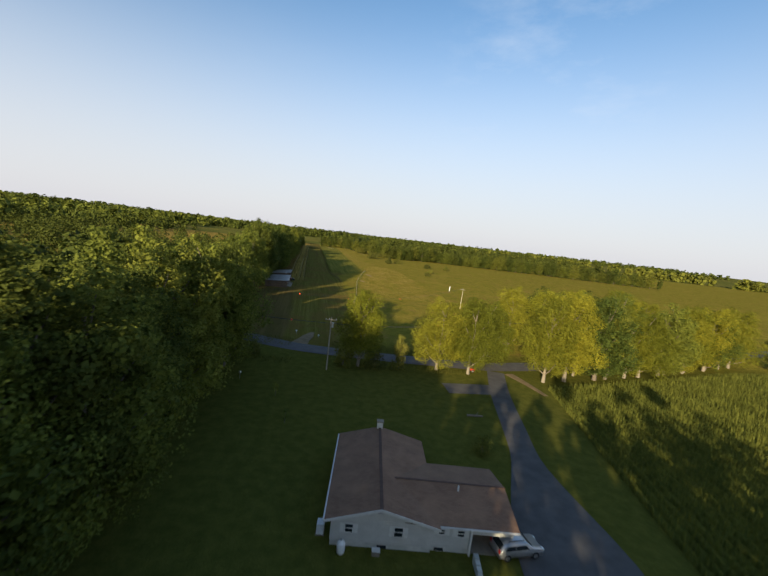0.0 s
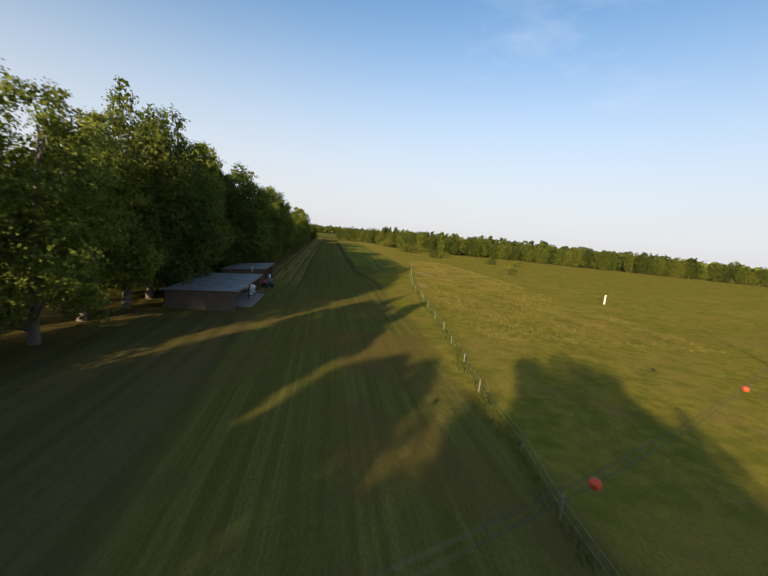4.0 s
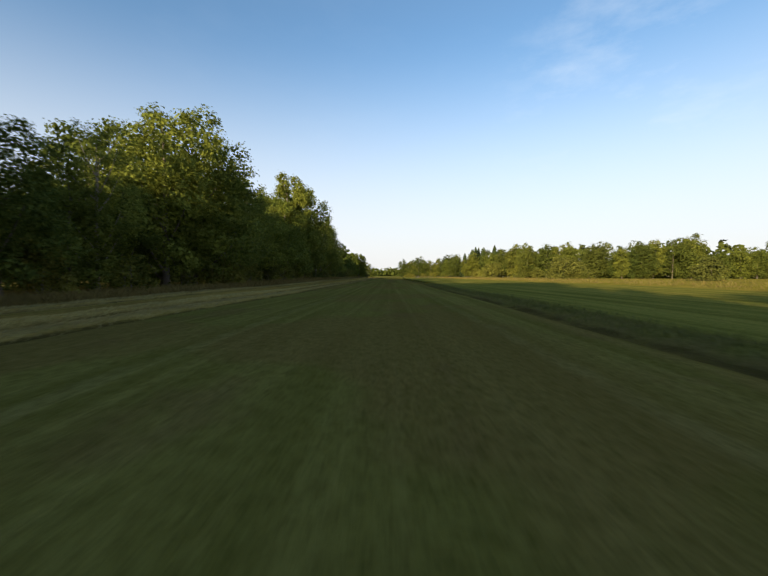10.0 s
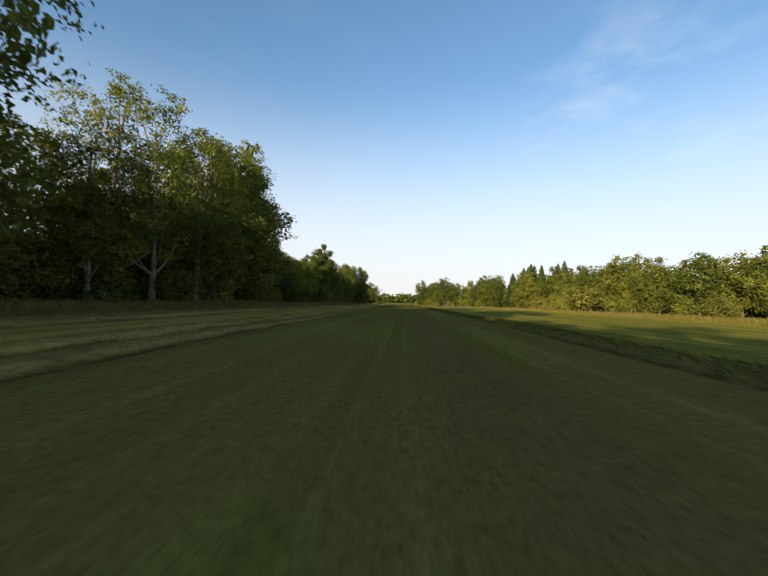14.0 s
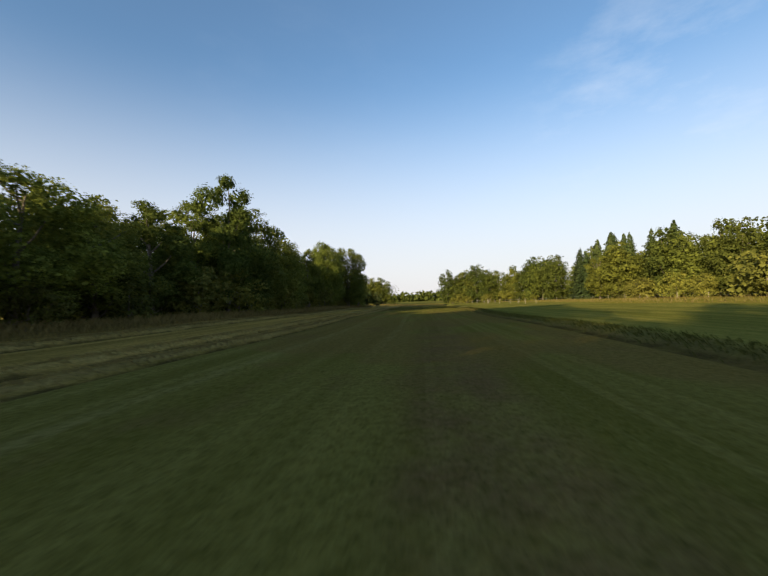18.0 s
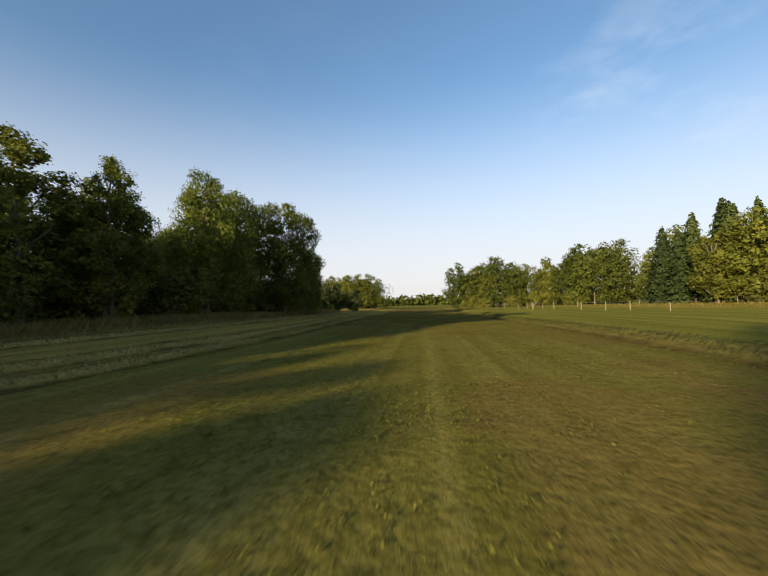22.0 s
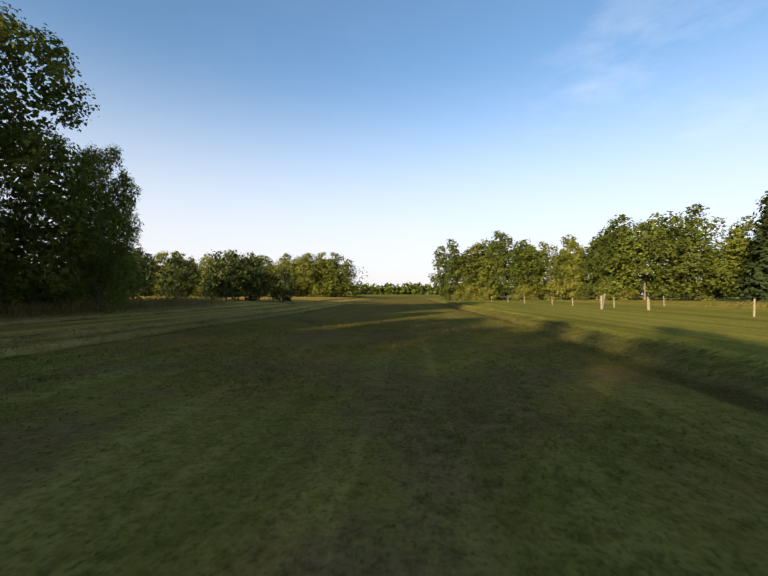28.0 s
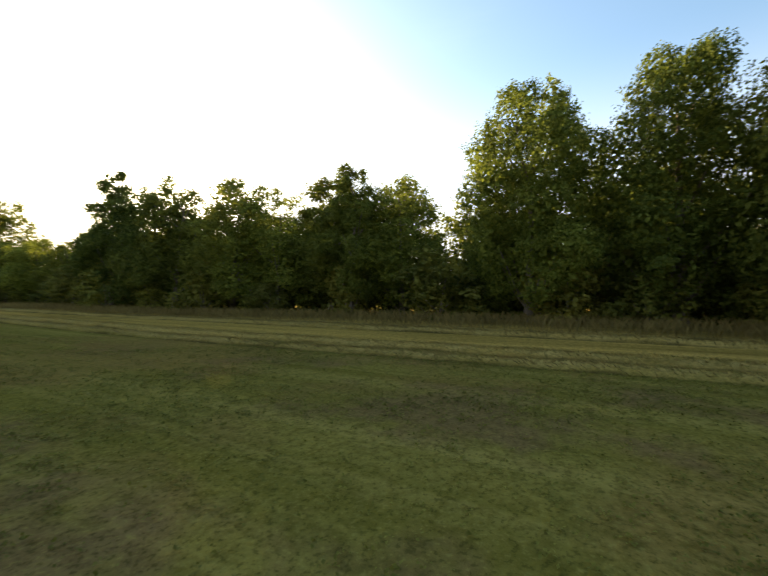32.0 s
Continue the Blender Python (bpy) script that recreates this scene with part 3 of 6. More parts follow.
def broad_tree(seed, h, r, low, n_leaf, leaf, lobes=16, open_=0.0, limbs=8, trunk_r=0.30, core=1):
    """Trunk and crown meshes of one broad-leaved tree: h tall, r wide, foliage down to low."""
    rng = np.random.default_rng(seed)
    cen, rad = [], []
    for i in range(lobes):
        u = (i + 0.5) / lobes
        z = low + (h - low) * (0.10 + 0.82 * u)
        env = r * (0.62 + 0.68 * math.sin(math.pi * min(1, 0.18 + 0.80 * u) ** 0.9)) * (1.0 if u < 0.75 else 1.15 - 0.55 * (u - 0.75) / 0.25)
        a = i * 2.4 + rng.uniform(-0.5, 0.5)
        d = env * rng.uniform(0.30, 0.72)
        cen.append((d * math.cos(a), d * math.sin(a), z + rng.uniform(-0.4, 0.4)))
        rad.append(max(0.30 * r, env * rng.uniform(0.36, 0.56)))
    cen, rad = np.array(cen), np.array(rad)
    main = cen.copy()
    sub = 4
    sd = rng.normal(size=(lobes * sub, 3)) + [0, 0, 0.15]
    sd /= np.linalg.norm(sd, axis=1, keepdims=True)
    pr = np.repeat(rad, sub)
    sc = np.repeat(cen, sub, 0) + sd * (pr * rng.uniform(0.48, 0.72, len(pr)))[:, None]
    cen = np.concatenate([cen, sc])
    rad = np.concatenate([rad * 0.82, pr * rng.uniform(0.34, 0.52, len(pr))])
    # sprays of leaves over the outside of every lobe
    per = 9
    n_spray = n_leaf * 4 // per
    pick = rng.choice(len(rad), n_spray, p=rad ** 2 / np.sum(rad ** 2))
    d = rng.normal(size=(n_spray, 3))
    d /= np.linalg.norm(d, axis=1, keepdims=True)
    rr = rad[pick][:, None] * rng.uniform(0.74, 1.06, (n_spray, 1)) * np.where(rng.random((n_spray, 1)) < 0.10, 1.18, 1.0)
    s = cen[pick] + d * rr * [1, 1, 0.9]
    inside = np.zeros(len(s), bool)
    for c, q in zip(cen, rad):
        inside |= np.linalg.norm((s - c) / [1, 1, 0.9], axis=1) < q * 0.70
    gap = np.array([noise.noise(Vector(x) * 0.55 + Vector((seed, 0, 0))) for x in s]) < -0.24 + open_
    keep = ~(inside | gap) & (s[:, 2] > 0.2)
    s, d = s[keep][:n_leaf // per], d[keep][:n_leaf // per]
    p = np.repeat(s, per, 0) + rng.normal(size=(len(s) * per, 3)) * [leaf * 1.9, leaf * 1.9, leaf * 1.3]
    nrm = np.repeat(d, per, 0) * 0.7 + rng.normal(size=p.shape) * 0.45 + [0, 0, 0.55]
    crown_v, crown_f = leaf_cards(rng, p, nrm, leaf)
    if core:
        # the dense shaded inside of the crown
        n_in = int(n_leaf * 0.40 * core)
        pick = rng.choice(len(rad), n_in, p=rad ** 2 / np.sum(rad ** 2))
        d = rng.normal(size=(n_in, 3))
        d /= np.linalg.norm(d, axis=1, keepdims=True)
        p = cen[pick] + d * rad[pick][:, None] * rng.uniform(0.50, 0.80, (n_in, 1)) * [1, 1, 0.9]
        p[:, 2] = np.maximum(p[:, 2], leaf)
        iv, if_ = leaf_cards(rng, p, d + rng.normal(size=p.shape) * 0.35, leaf * 1.75)
        crown_v, crown_f = np.concatenate([crown_v, iv]), np.concatenate([crown_f, if_ + len(crown_v)])
    vs, fs = [], []

    def limb(path, radii, seg):
        v_, f_ = tube(path, radii, seg)
        o = len(vs)
        vs.extend(v_)
        fs.extend([tuple(i + o for i in q) for q in f_])
    top = low + (h - low) * 0.78
    bend = rng.uniform(-0.5, 0.5, 2)
    spine = [(bend[0] * t * t * 1.2, bend[1] * t * t * 1.2, -0.3 + (top + 0.3) * t) for t in np.linspace(0, 1, 7)]
    limb(spine, [trunk_r * (1.35 if i == 0 else 1.0) * (1 - 0.82 * i / 6) for i in range(7)], 8)
    for i in rng.choice(lobes, min(limbs, lobes), replace=False):
        c = cen[i]
        z0 = max(low * 0.6 + 0.5, c[2] - rad[i] * 1.2 - 1.5)
        t = min(0.95, z0 / top)
        s = Vector((bend[0] * t * t * 1.2, bend[1] * t * t * 1.2, top * t))
        e = Vector(c)
        m_ = s.lerp(e, 0.5) + Vector((0, 0, -0.35))
        limb([s, m_, e], [trunk_r * 0.38, trunk_r * 0.25, trunk_r * 0.08], 5)
    return (vs, fs), (crown_v, crown_f)


def spruce(seed, h, r, n_leaf, leaf):
    """Trunk and drooping, tiered crown of one conifer."""
    rng = np.random.default_rng(seed)
    u = 1 - np.sqrt(rng.random(n_leaf))
    z = 0.6 + (h - 0.6) * u
    tier = 0.62 + 0.38 * np.abs(np.sin(u * 31 + seed + 0.8 * np.sin(u * 9)))
    a = rng.random(n_leaf) * math.tau
    arms = 0.78 + 0.22 * np.sin(a * 7 + np.floor(u * 12) * 2.1)
    rr = r * (1 - u) ** 0.66 * tier * arms * rng.uniform(0.45, 1.02, n_leaf)
    p = np.stack([rr * np.cos(a), rr * np.sin(a), z - rr * 0.22], 1)
    nrm = np.stack([np.cos(a), np.sin(a), np.full(n_leaf, 0.8)], 1) + rng.normal(size=(n_leaf, 3)) * 0.5
    cv, cf = leaf_cards(rng, p, nrm, leaf, 0.2)
    tv, tf = tube([(0, 0, -0.3), (0, 0, h * 0.5), (0, 0, h * 0.97)], [h * 0.016, h * 0.010, h * 0.002], 7)
    return (tv, tf), (cv, cf)


def tree_thing(name, made, bark, leaf_mat, label, category="tree"):
    """A prototype tree that copies are taken from, at the origin."""
    (tv, tf), (cv, cf) = made
    e = thing(name, Matrix(), label, category)
    child("trunk", mesh_of("trunk", tv, tf, bark, True), e)
    child("crown", soup("crown", cv, cf, leaf_mat, True), e)
    return e




def plant_all(protos, places, group):
    """Plants copies of the prototypes; each place is x, y, height ratio, width ratio, variant."""
    for x, y, s, w, v in places:
        m = Matrix.Translation((x, y, height1(x, y) - 0.12)) @ Matrix.Rotation(x * 1.7 + y * 0.9, 4, "Z") @ Matrix.Diagonal((s * w, s * w, s, 1))
        ob = copy_thing(protos[v % len(protos)], m)
        ob["group"] = group


def retire(protos):
    """Takes the prototypes out of the scene again once their copies stand."""
    for p in protos:
        for o in (*p.children_recursive, p):
            bpy.data.objects.remove(o)


EDGE_LABEL = "tall broad-leaved tree in dense dark-green summer leaf"
edge = [tree_thing("tree", broad_tree(s, 16, r, low, 14500, 0.100, lob, op, 9), M_bark, M_leaf, EDGE_LABEL)
        for s, r, low, lob, op in ((1, 3.9, 0.6, 20, 0.0), (2, 4.5, 0.5, 22, 0.0), (3, 3.4, 0.8, 18, 0.02), (4, 4.2, 0.5, 21, 0.0), (5, 3.2, 1.6, 18, 0.06), (6, 4.6, 0.4, 22, 0.0))]
grand = [tree_thing("tree", broad_tree(s, 16, 4.7, 0.6, 34000, 0.085, 30, 0.0, 12, 0.36, 1), M_bark, M_leaf, "great spreading broad-leaved tree at the wood's end") for s in (8, 9)]
airy = [tree_thing("tree", broad_tree(s, 16, 4.2, 3.0, 13000, 0.085, 17, 0.12, 14, 0.22, 0), M_bark_pale, M_leaf, "slender open-crowned tree with pale limbs showing") for s in (11, 12)]
shrub = [tree_thing("shrub", broad_tree(s, 5, 2.2, 0.0, 1700, 0.10, 13, 0.0, 5, 0.10), M_bark, M_bush, "rounded light-green shrub at the wood's edge", "shrub") for s in (21, 22, 23)]
mid = [tree_thing("tree", broad_tree(s, 16, r, 0.0, 5200, 0.18, 22, -0.03, 5, 0.16), M_bark, M_far_leaf, "broad-leaved woodland tree in full green leaf")
       for s, r in ((31, 4.3), (32, 5.0), (33, 3.7), (34, 4.6), (35, 3.3))]
maple = [tree_thing("maple_tree", broad_tree(s, 16, r, 1.6, 30000, 0.070, 26, -0.02, 10, 0.30), M_bark_pale, M_leaf_maple, "sunlit yellow-green maple by the roadside", "tree") for s, r in ((41, 4.5), (42, 4.9), (43, 4.3))]
back = [tree_thing("tree", broad_tree(s, 16, r, 0.4, 6500, 0.15, 20, 0.0, 6), M_bark, M_leaf, "tall broad-leaved tree inside the dense wood") for s, r in ((91, 4.0), (92, 4.6), (93, 3.6))]
golden = [tree_thing("tree", broad_tree(51, 12, 3.8, 0.6, 5500, 0.125, 15, 0.05, 10), M_bark, M_leaf_yellow, "yellowing tree in front of the dark woods")]
conifer = [tree_thing("spruce_tree", spruce(s, 16, 4.0, 7000, 0.23), M_bark, M_needle, "dark-green pointed spruce at the wood edge") for s in (61, 62)]
cedar = [tree_thing("cedar_tree", broad_tree(s, 6, 2.3, 0.0, 2400, 0.105, 14, 0.0, 4, 0.12), M_bark, M_needle, "low rounded dark cedar in rough grass") for s in (71, 72)]
small_bush = [tree_thing("bush", broad_tree(s, 6, 3.6, 0.0, 1900, 0.17, 14, 0.0, 4, 0.12), M_bark, M_bush, "rounded pale-green bush standing in the hay field", "bush") for s in (81, 82)]

rnd = random.Random(7)


def line_of(points, step, jitter):
    """Evenly stepped places along a line, each a little off it."""
    out = []
    for (x0, y0), (x1, y1) in zip(points, points[1:]):
        n = max(1, round(math.hypot(x1 - x0, y1 - y0) / step))
        for i in range(n):
            t = (i + rnd.uniform(-0.25, 0.25)) / n
            out.append((x0 + (x1 - x0) * t + rnd.uniform(-jitter, jitter), y0 + (y1 - y0) * t))
    return out


def row(points, step, jitter, h0, h1, tall=None):
    out = []
    for x, y in line_of(points, step, jitter):
        h = rnd.uniform(h0, h1) * (tall(y) if tall else 1.0)
        out.append((x, y, h / 16, rnd.uniform(0.88, 1.15) * (16 / h) ** 0.35, rnd.randrange(60)))
    return out


SKYLINE_Y = (-20, 20, 43, 57, 68, 78, 90, 102, 111, 115, 125, 129, 145, 153, 159, 164, 176, 190, 204, 210, 212, 214, 240, 244, 246, 249, 254, 260, 265, 270, 275, 279, 283, 287)
SKYLINE_H = (21.5, 21.5, 20.5, 19.2, 19.9, 21.3, 21.2, 18.5, 17, 10.5, 10.5, 16, 17, 14, 14, 19, 19.5, 17, 17, 18, 15, 8.2, 8.2, 9.6, 10.5, 12.5, 12.2, 11.2, 10.2, 9.6, 9.0, 7.8, 8, 9)


def tall_west(y):
    """How the height of the western wood's edge runs along the strip."""
    return float(np.interp(y, SKYLINE_Y, SKYLINE_H))


# the wood along the western side of the strip
plant_all(edge, row([(-21.5, 4), (-21.0, 42), (-19.0, 52), (-18.8, 182)], 4.9, 1.0, 0.78, 1.10, tall_west), "western wood edge")
plant_all(back, row([(-26.5, 4), (-25.5, 44), (-24.0, 60), (-24.2, 180)], 6.4, 1.5, 0.72, 0.95, tall_west), "western wood edge")
plant_all(back, row([(-24.4, 242), (-24.4, 284)], 6.5, 1.2, 0.65, 0.85, tall_west), "western wood edge")
plant_all(edge, [(-18.8, 202.5, 1.06, 0.95, 3), (-18.4, 208.6, 1.14, 0.92, 0), (-18.2, 210.9, 1.03, 0.70, 2), (-22.5, 206, 1.05, 1.0, 5)], "western wood edge")
plant_all(edge, [(-17.4, 247.4, 0.82, 0.85, 4), (-17.6, 272.5, 0.60, 0.9, 2)], "western wood edge")
# back row mostly hidden by the edge, added to shade the strip's western half
plant_all(back, row([(-27.5, 200), (-28.5, 258), (-30, 300)], 4.6, 1.6, 10.0, 11.6), "western wood edge")
plant_all(edge, row([(-18.9, 217), (-19.6, 279)], 4.6, 0.8, 0.90, 1.06, tall_west), "western wood edge")
plant_all(edge, [(-20.4, 186.5, 0.62, 1.1, 1), (-20.8, 191.5, 0.58, 1.15, 2), (-20.6, 196.5, 0.60, 1.1, 0), (-20.9, 202.0, 0.62, 1.1, 1)], "western wood edge")
plant_all(airy, [(-19.5, 191, 0.95, 1.0, 1), (-18.6, 188.6, 0.72, 1.0, 0), (-18.4, 194, 0.95, 1.0, 1), (-18.0, 199, 0.95, 1.0, 0), (-18.2, 121, 0.72, 1.0, 0)], "western wood edge")
plant_all(shrub, [(-17.0 + rnd.uniform(-0.8, 0.4), y, rnd.uniform(0.45, 0.9), rnd.uniform(0.9, 1.3), i) for i, y in enumerate(range(56, 286, 6))], "wood edge shrubs")
plant_all(shrub, [(-22.4 + rnd.uniform(-1, 1), y, rnd.uniform(0.8, 1.1), rnd.uniform(1.1, 1.5), i) for i, y in enumerate(range(186, 312, 5))], "wood edge shrubs")
# the great trees at the far end of the wood
plant_all(grand, [(-17.8, 282.3, 0.75, 0.87, 0), (-15.6, 293.4, 0.79, 1.0, 1), (-18.6, 288.2, 0.77, 0.90, 0), (-22.5, 296, 0.60, 1.1, 1), (-24, 288, 0.56, 1.1, 0)], "western wood edge")
plant_all(airy, [(-17.4, 298.9, 0.60, 0.8, 0)], "western wood edge")
plant_all(grand, [(-14.6, 299.6, 0.54, 0.62, 0)], "western wood edge")
plant_all(shrub, [(-20, 307, 0.6, 1.2, 0), (-23, 308.5, 0.55, 1.2, 1), (-17.2, 287, 0.55, 1.2, 1), (-17.0, 291, 0.45, 1.2, 2), (-17.2, 295, 0.6, 1.2, 0), (-17.0, 299, 0.5, 1.1, 1), (-18.4, 304, 0.7, 1.2, 2)], "wood edge shrubs")
# wood west of the lawn and of the road
plant_all(edge, row([(-21.7, -143), (-19.3, -108), (-18.7, -96), (-19.0, -87), (-16.0, -72.5), (-14.6, -68)], 4.0, 0.8, 17, 20.5), "wood beside the lawn")
plant_all(back, row([(-27, -143), (-24, -96), (-22.5, -82), (-20, -69)], 5.0, 1.2, 17, 20.5), "wood beside the lawn")
plant_all(shrub, row([(-18.6, -53), (-23.6, -38), (-23.6, -14)], 3.0, 1.4, 12, 20), "shrubs north of the road")
plant_all(edge, row([(-31, -46), (-30, -26), (-29, -18)], 4.6, 1.2, 6.0, 8), "wood north of the road")
plant_all(airy, [(-23.8, -36.5, 0.62, 0.8, 0)], "wood north of the road")
plant_all(edge, [(-20.0, -50, 0.72, 0.8, 0), (-21.5, -40, 1.05, 0.8, 2), (-23.2, -34, 1.0, 0.8, 0), (-26, -40, 1.0, 0.9, 5), (-25, -47, 1.0, 0.9, 4), (-23.4, -17, 1.12, 0.9, 0), (-22.2, -9.5, 1.2, 0.9, 1), (-23.0, -2.5, 1.18, 0.95, 3), (-27, -8, 1.1, 0.9, 4), (-22.6, 34, 1.22, 1.0, 5)], "wood north of the road")
# roadside maples and the eastern wood behind the corn
plant_all(maple, [(4.2, -70.4, 0.83, 0.95, 0), (17.6, -70.0, 0.80, 1.0, 1), (22.7, -71.4, 0.84, 0.95, 2), (28.1, -65.6, 0.78, 1.05, 1)], "roadside maples")
plant_all(shrub, [(1.8, -70.4, 0.8, 1.0, 0), (6.6, -70.9, 0.75, 1.0, 1), (9.5, -71.6, 0.4, 0.5, 2), (10.9, -70.6, 1.15, 0.5, 0), (14.5, -95.2, 0.42, 1.0, 1), (-12.4, -66.9, 0.5, 1.0, 2)], "roadside shrubs")
plant_all([maple[0], edge[1], maple[1], edge[3], maple[2]], row([(36, -73.6), (46, -71.2), (60, -68.2), (96, -57.5)], 4.2, 0.9, 12.5, 16.5), "eastern roadside wood")
plant_all(airy, [(44, -69.5, 1.02, 0.9, 0), (53, -67.5, 1.05, 0.9, 1)], "eastern roadside wood")
plant_all(maple, row([(38, -55), (59, -49), (90, -41)], 7.0, 1.6, 12.5, 15.5), "eastern roadside wood")
plant_all(mid, row([(108, -60), (115, -86), (118, -120)], 5.0, 1.6, 12, 14), "eastern roadside wood")
plant_all(mid, [(59, -32, 0.74, 1.0, 0), (64, -27, 0.78, 1.0, 1), (69, -35, 0.8, 1.0, 2), (73, -23, 0.7, 1.0, 3), (77, -29, 0.78, 1.1, 0), (81, -15, 0.62, 1.1, 1)], "eastern roadside wood")
# woods round the eastern hay field
plant_all(mid, row([(10.0, 362), (20, 358.5), (31, 356.5), (37, 350), (41, 337)], 4.2, 1.0, 11, 15.5), "eastern field wood")
plant_all(mid, row([(48, 312), (55, 282), (61, 254), (75, 228), (108, 244), (169, 228), (240, 215), (330, 190)], 5.6, 3.0, 9.5, 17.0), "eastern field wood")
plant_all(small_bush, [(x + rnd.uniform(-4.5, -2.5), y, rnd.uniform(0.55, 0.95), rnd.uniform(0.8, 1.2), i) for i, (x, y) in enumerate(line_of([(48, 310), (55, 282), (61, 254), (74, 226)], 7.0, 1.0))], "field edge bushes")
plant_all(shrub, [(x, y - 4.0, rnd.uniform(0.4, 0.8), rnd.uniform(1.1, 1.6), i) for i, (x, y) in enumerate(line_of([(10.0, 362), (20, 358.5), (31, 356.5), (38, 348)], 4.0, 1.0))], "field edge bushes")
plant_all(conifer, [(44.5, 331, 0.92, 1.25, 0), (48, 328, 1.04, 1.2, 1), (51.5, 326, 1.1, 1.2, 0), (46.5, 317.5, 1.0, 1.25, 1), (43.2, 324, 0.8, 1.3, 0), (49, 322, 1.1, 1.2, 1), (52, 319, 1.05, 1.0, 0), (55, 328, 1.12, 1.0, 1), (60, 324, 1.15, 1.0, 0), (56, 308, 1.1, 1.1, 1)], "spruce group")
plant_all(mid, [(46, 337, 0.72, 1.0, 0), (53, 335, 0.80, 1.0, 1), (61, 331, 0.84, 1.0, 2), (57, 318, 0.82, 1.0, 3), (50, 312, 0.70, 1.0, 4), (66, 321, 0.86, 1.0, 0), (47.5, 320, 0.62, 1.0, 2), (63, 308, 0.88, 1.0, 1)], "eastern field wood")
plant_all(golden, [(42.5, 315, 0.92, 0.95, 0), (56, 268, 0.55, 0.9, 0)], "yellowing trees")
plant_all(small_bush, [(45, 271.5, 1.15, 1.15, 0), (47.7, 205, 1.0, 1.2, 1), (54.9, 164.5, 0.72, 1.0, 0), (64, 176, 0.6, 1.2, 1), (64, 92, 0.42, 1.0, 1), (72, 112, 0.5, 1.0, 0), (81, 150, 0.6, 1.2, 1), (96, 150, 0.6, 1.1, 0), (52, 236, 0.6, 1.2, 0)], "field bushes")
# clearing at the far end
plant_all(cedar, [(-28, 320, 0.95, 1.0, 0), (-23.5, 320.5, 0.8, 1.0, 1), (-18.5, 321, 0.92, 1.1, 0), (-16.6, 323, 0.85, 1.1, 1), (-13.4, 324, 0.68, 1.2, 0), (-20.5, 322, 0.66, 1.0, 1)], "cedars at the far clearing")
plant_all(mid, row([(-64, 368), (-12.5, 380)], 3.6, 1.5, 10, 12), "far clearing wood")
retire(back + grand + edge + airy + shrub + mid + maple + golden + conifer + cedar + small_bush)


def far_wood(name, places, label, leaves=130, size=1.15):
    """Distant woodland as one mesh of leaf clumps and stems."""
    rng = np.random.default_rng(len(places))
    V, F, o = [], [], 0
    for x, y, h, r in places:
        z0 = height1(x, y)
        blobs = 9
        bu = (np.arange(blobs) + rng.random(blobs)) / blobs
        ba = rng.random(blobs) * math.tau
        env = r * np.sqrt(np.clip(np.sin(np.pi * (0.18 + 0.64 * bu)), 0.05, 1))
        br = env * rng.uniform(0.45, 0.68, blobs)
        bc = np.stack([x + env * 0.5 * np.cos(ba), y + env * 0.5 * np.sin(ba), z0 + 0.3 + bu * (h - 0.3 - br * 0.9)], 1)
        k = rng.integers(0, blobs, leaves)
        d = rng.normal(size=(leaves, 3))
        d /= np.linalg.norm(d, axis=1, keepdims=True)
        p = bc[k] + d * (br[k] * rng.uniform(0.72, 1.06, leaves))[:, None]
        p[:, 2] = np.maximum(p[:, 2], z0 + 0.1)
        nrm = d + rng.normal(size=(leaves, 3)) * 0.4 + [0, 0, 0.3]
        v, f = leaf_cards(rng, p, nrm, size * (h / 15))
        V.append(v)
        F.append(f + o)
        o += len(v)
    return tagged(new(name, soup(name, np.concatenate(V), np.concatenate(F), M_far_leaf, True)), label, "woodland", kind="stuff")


def scatter(n, box_, h0, h1, clear=None):
    out = []
    while len(out) < n:
        x, y = rnd.uniform(box_[0], box_[1]), rnd.uniform(box_[2], box_[3])
        if clear is None or not clear(x, y):
            out.append((x, y, rnd.uniform(h0, h1), rnd.uniform(3.6, 5.6)))
    return out


far_wood("wood_behind_strip", [(x, y, tall_west(y) * rnd.uniform(0.55, 0.75), rnd.uniform(3.4, 4.6)) for x0, st in ((-30.5, 5.5), (-37, 6.5)) for y in np.arange(12, 178, st) for x in (x0 + rnd.uniform(-1.5, 1.5),)], "dense green wood behind the strip's edge trees", 1500, 0.34)
far_wood("wood_behind_strip_end", [(x, y, rnd.uniform(4.5, 7.0), rnd.uniform(3.0, 4.0)) for x0, st in ((-22.8, 3.4), (-33.5, 4.6), (-38, 5.5)) for y in np.arange(182, 304, st) for x in (x0 + rnd.uniform(-1.2, 1.2),)], "dense green thicket behind the strip's edge trees", 1300, 0.26)
far_wood("thicket_below_trees", [(-20.6 + rnd.uniform(-0.7, 0.7), y, rnd.uniform(2.0, 3.4), rnd.uniform(1.5, 2.2)) for y in np.arange(178, 303, 1.9)], "low dark-green undergrowth below the strip's edge trees", 700, 0.55)
far_wood("wood_behind_lawn", [(x0 + 0.06 * (y + 100) + rnd.uniform(-1.5, 1.5), y, rnd.uniform(15, 18), rnd.uniform(3.4, 4.6)) for x0 in (-31, -37, -44) for y in np.arange(-145, -62, 5.2)], "dense green wood behind the lawn's edge trees", 1300, 0.36)
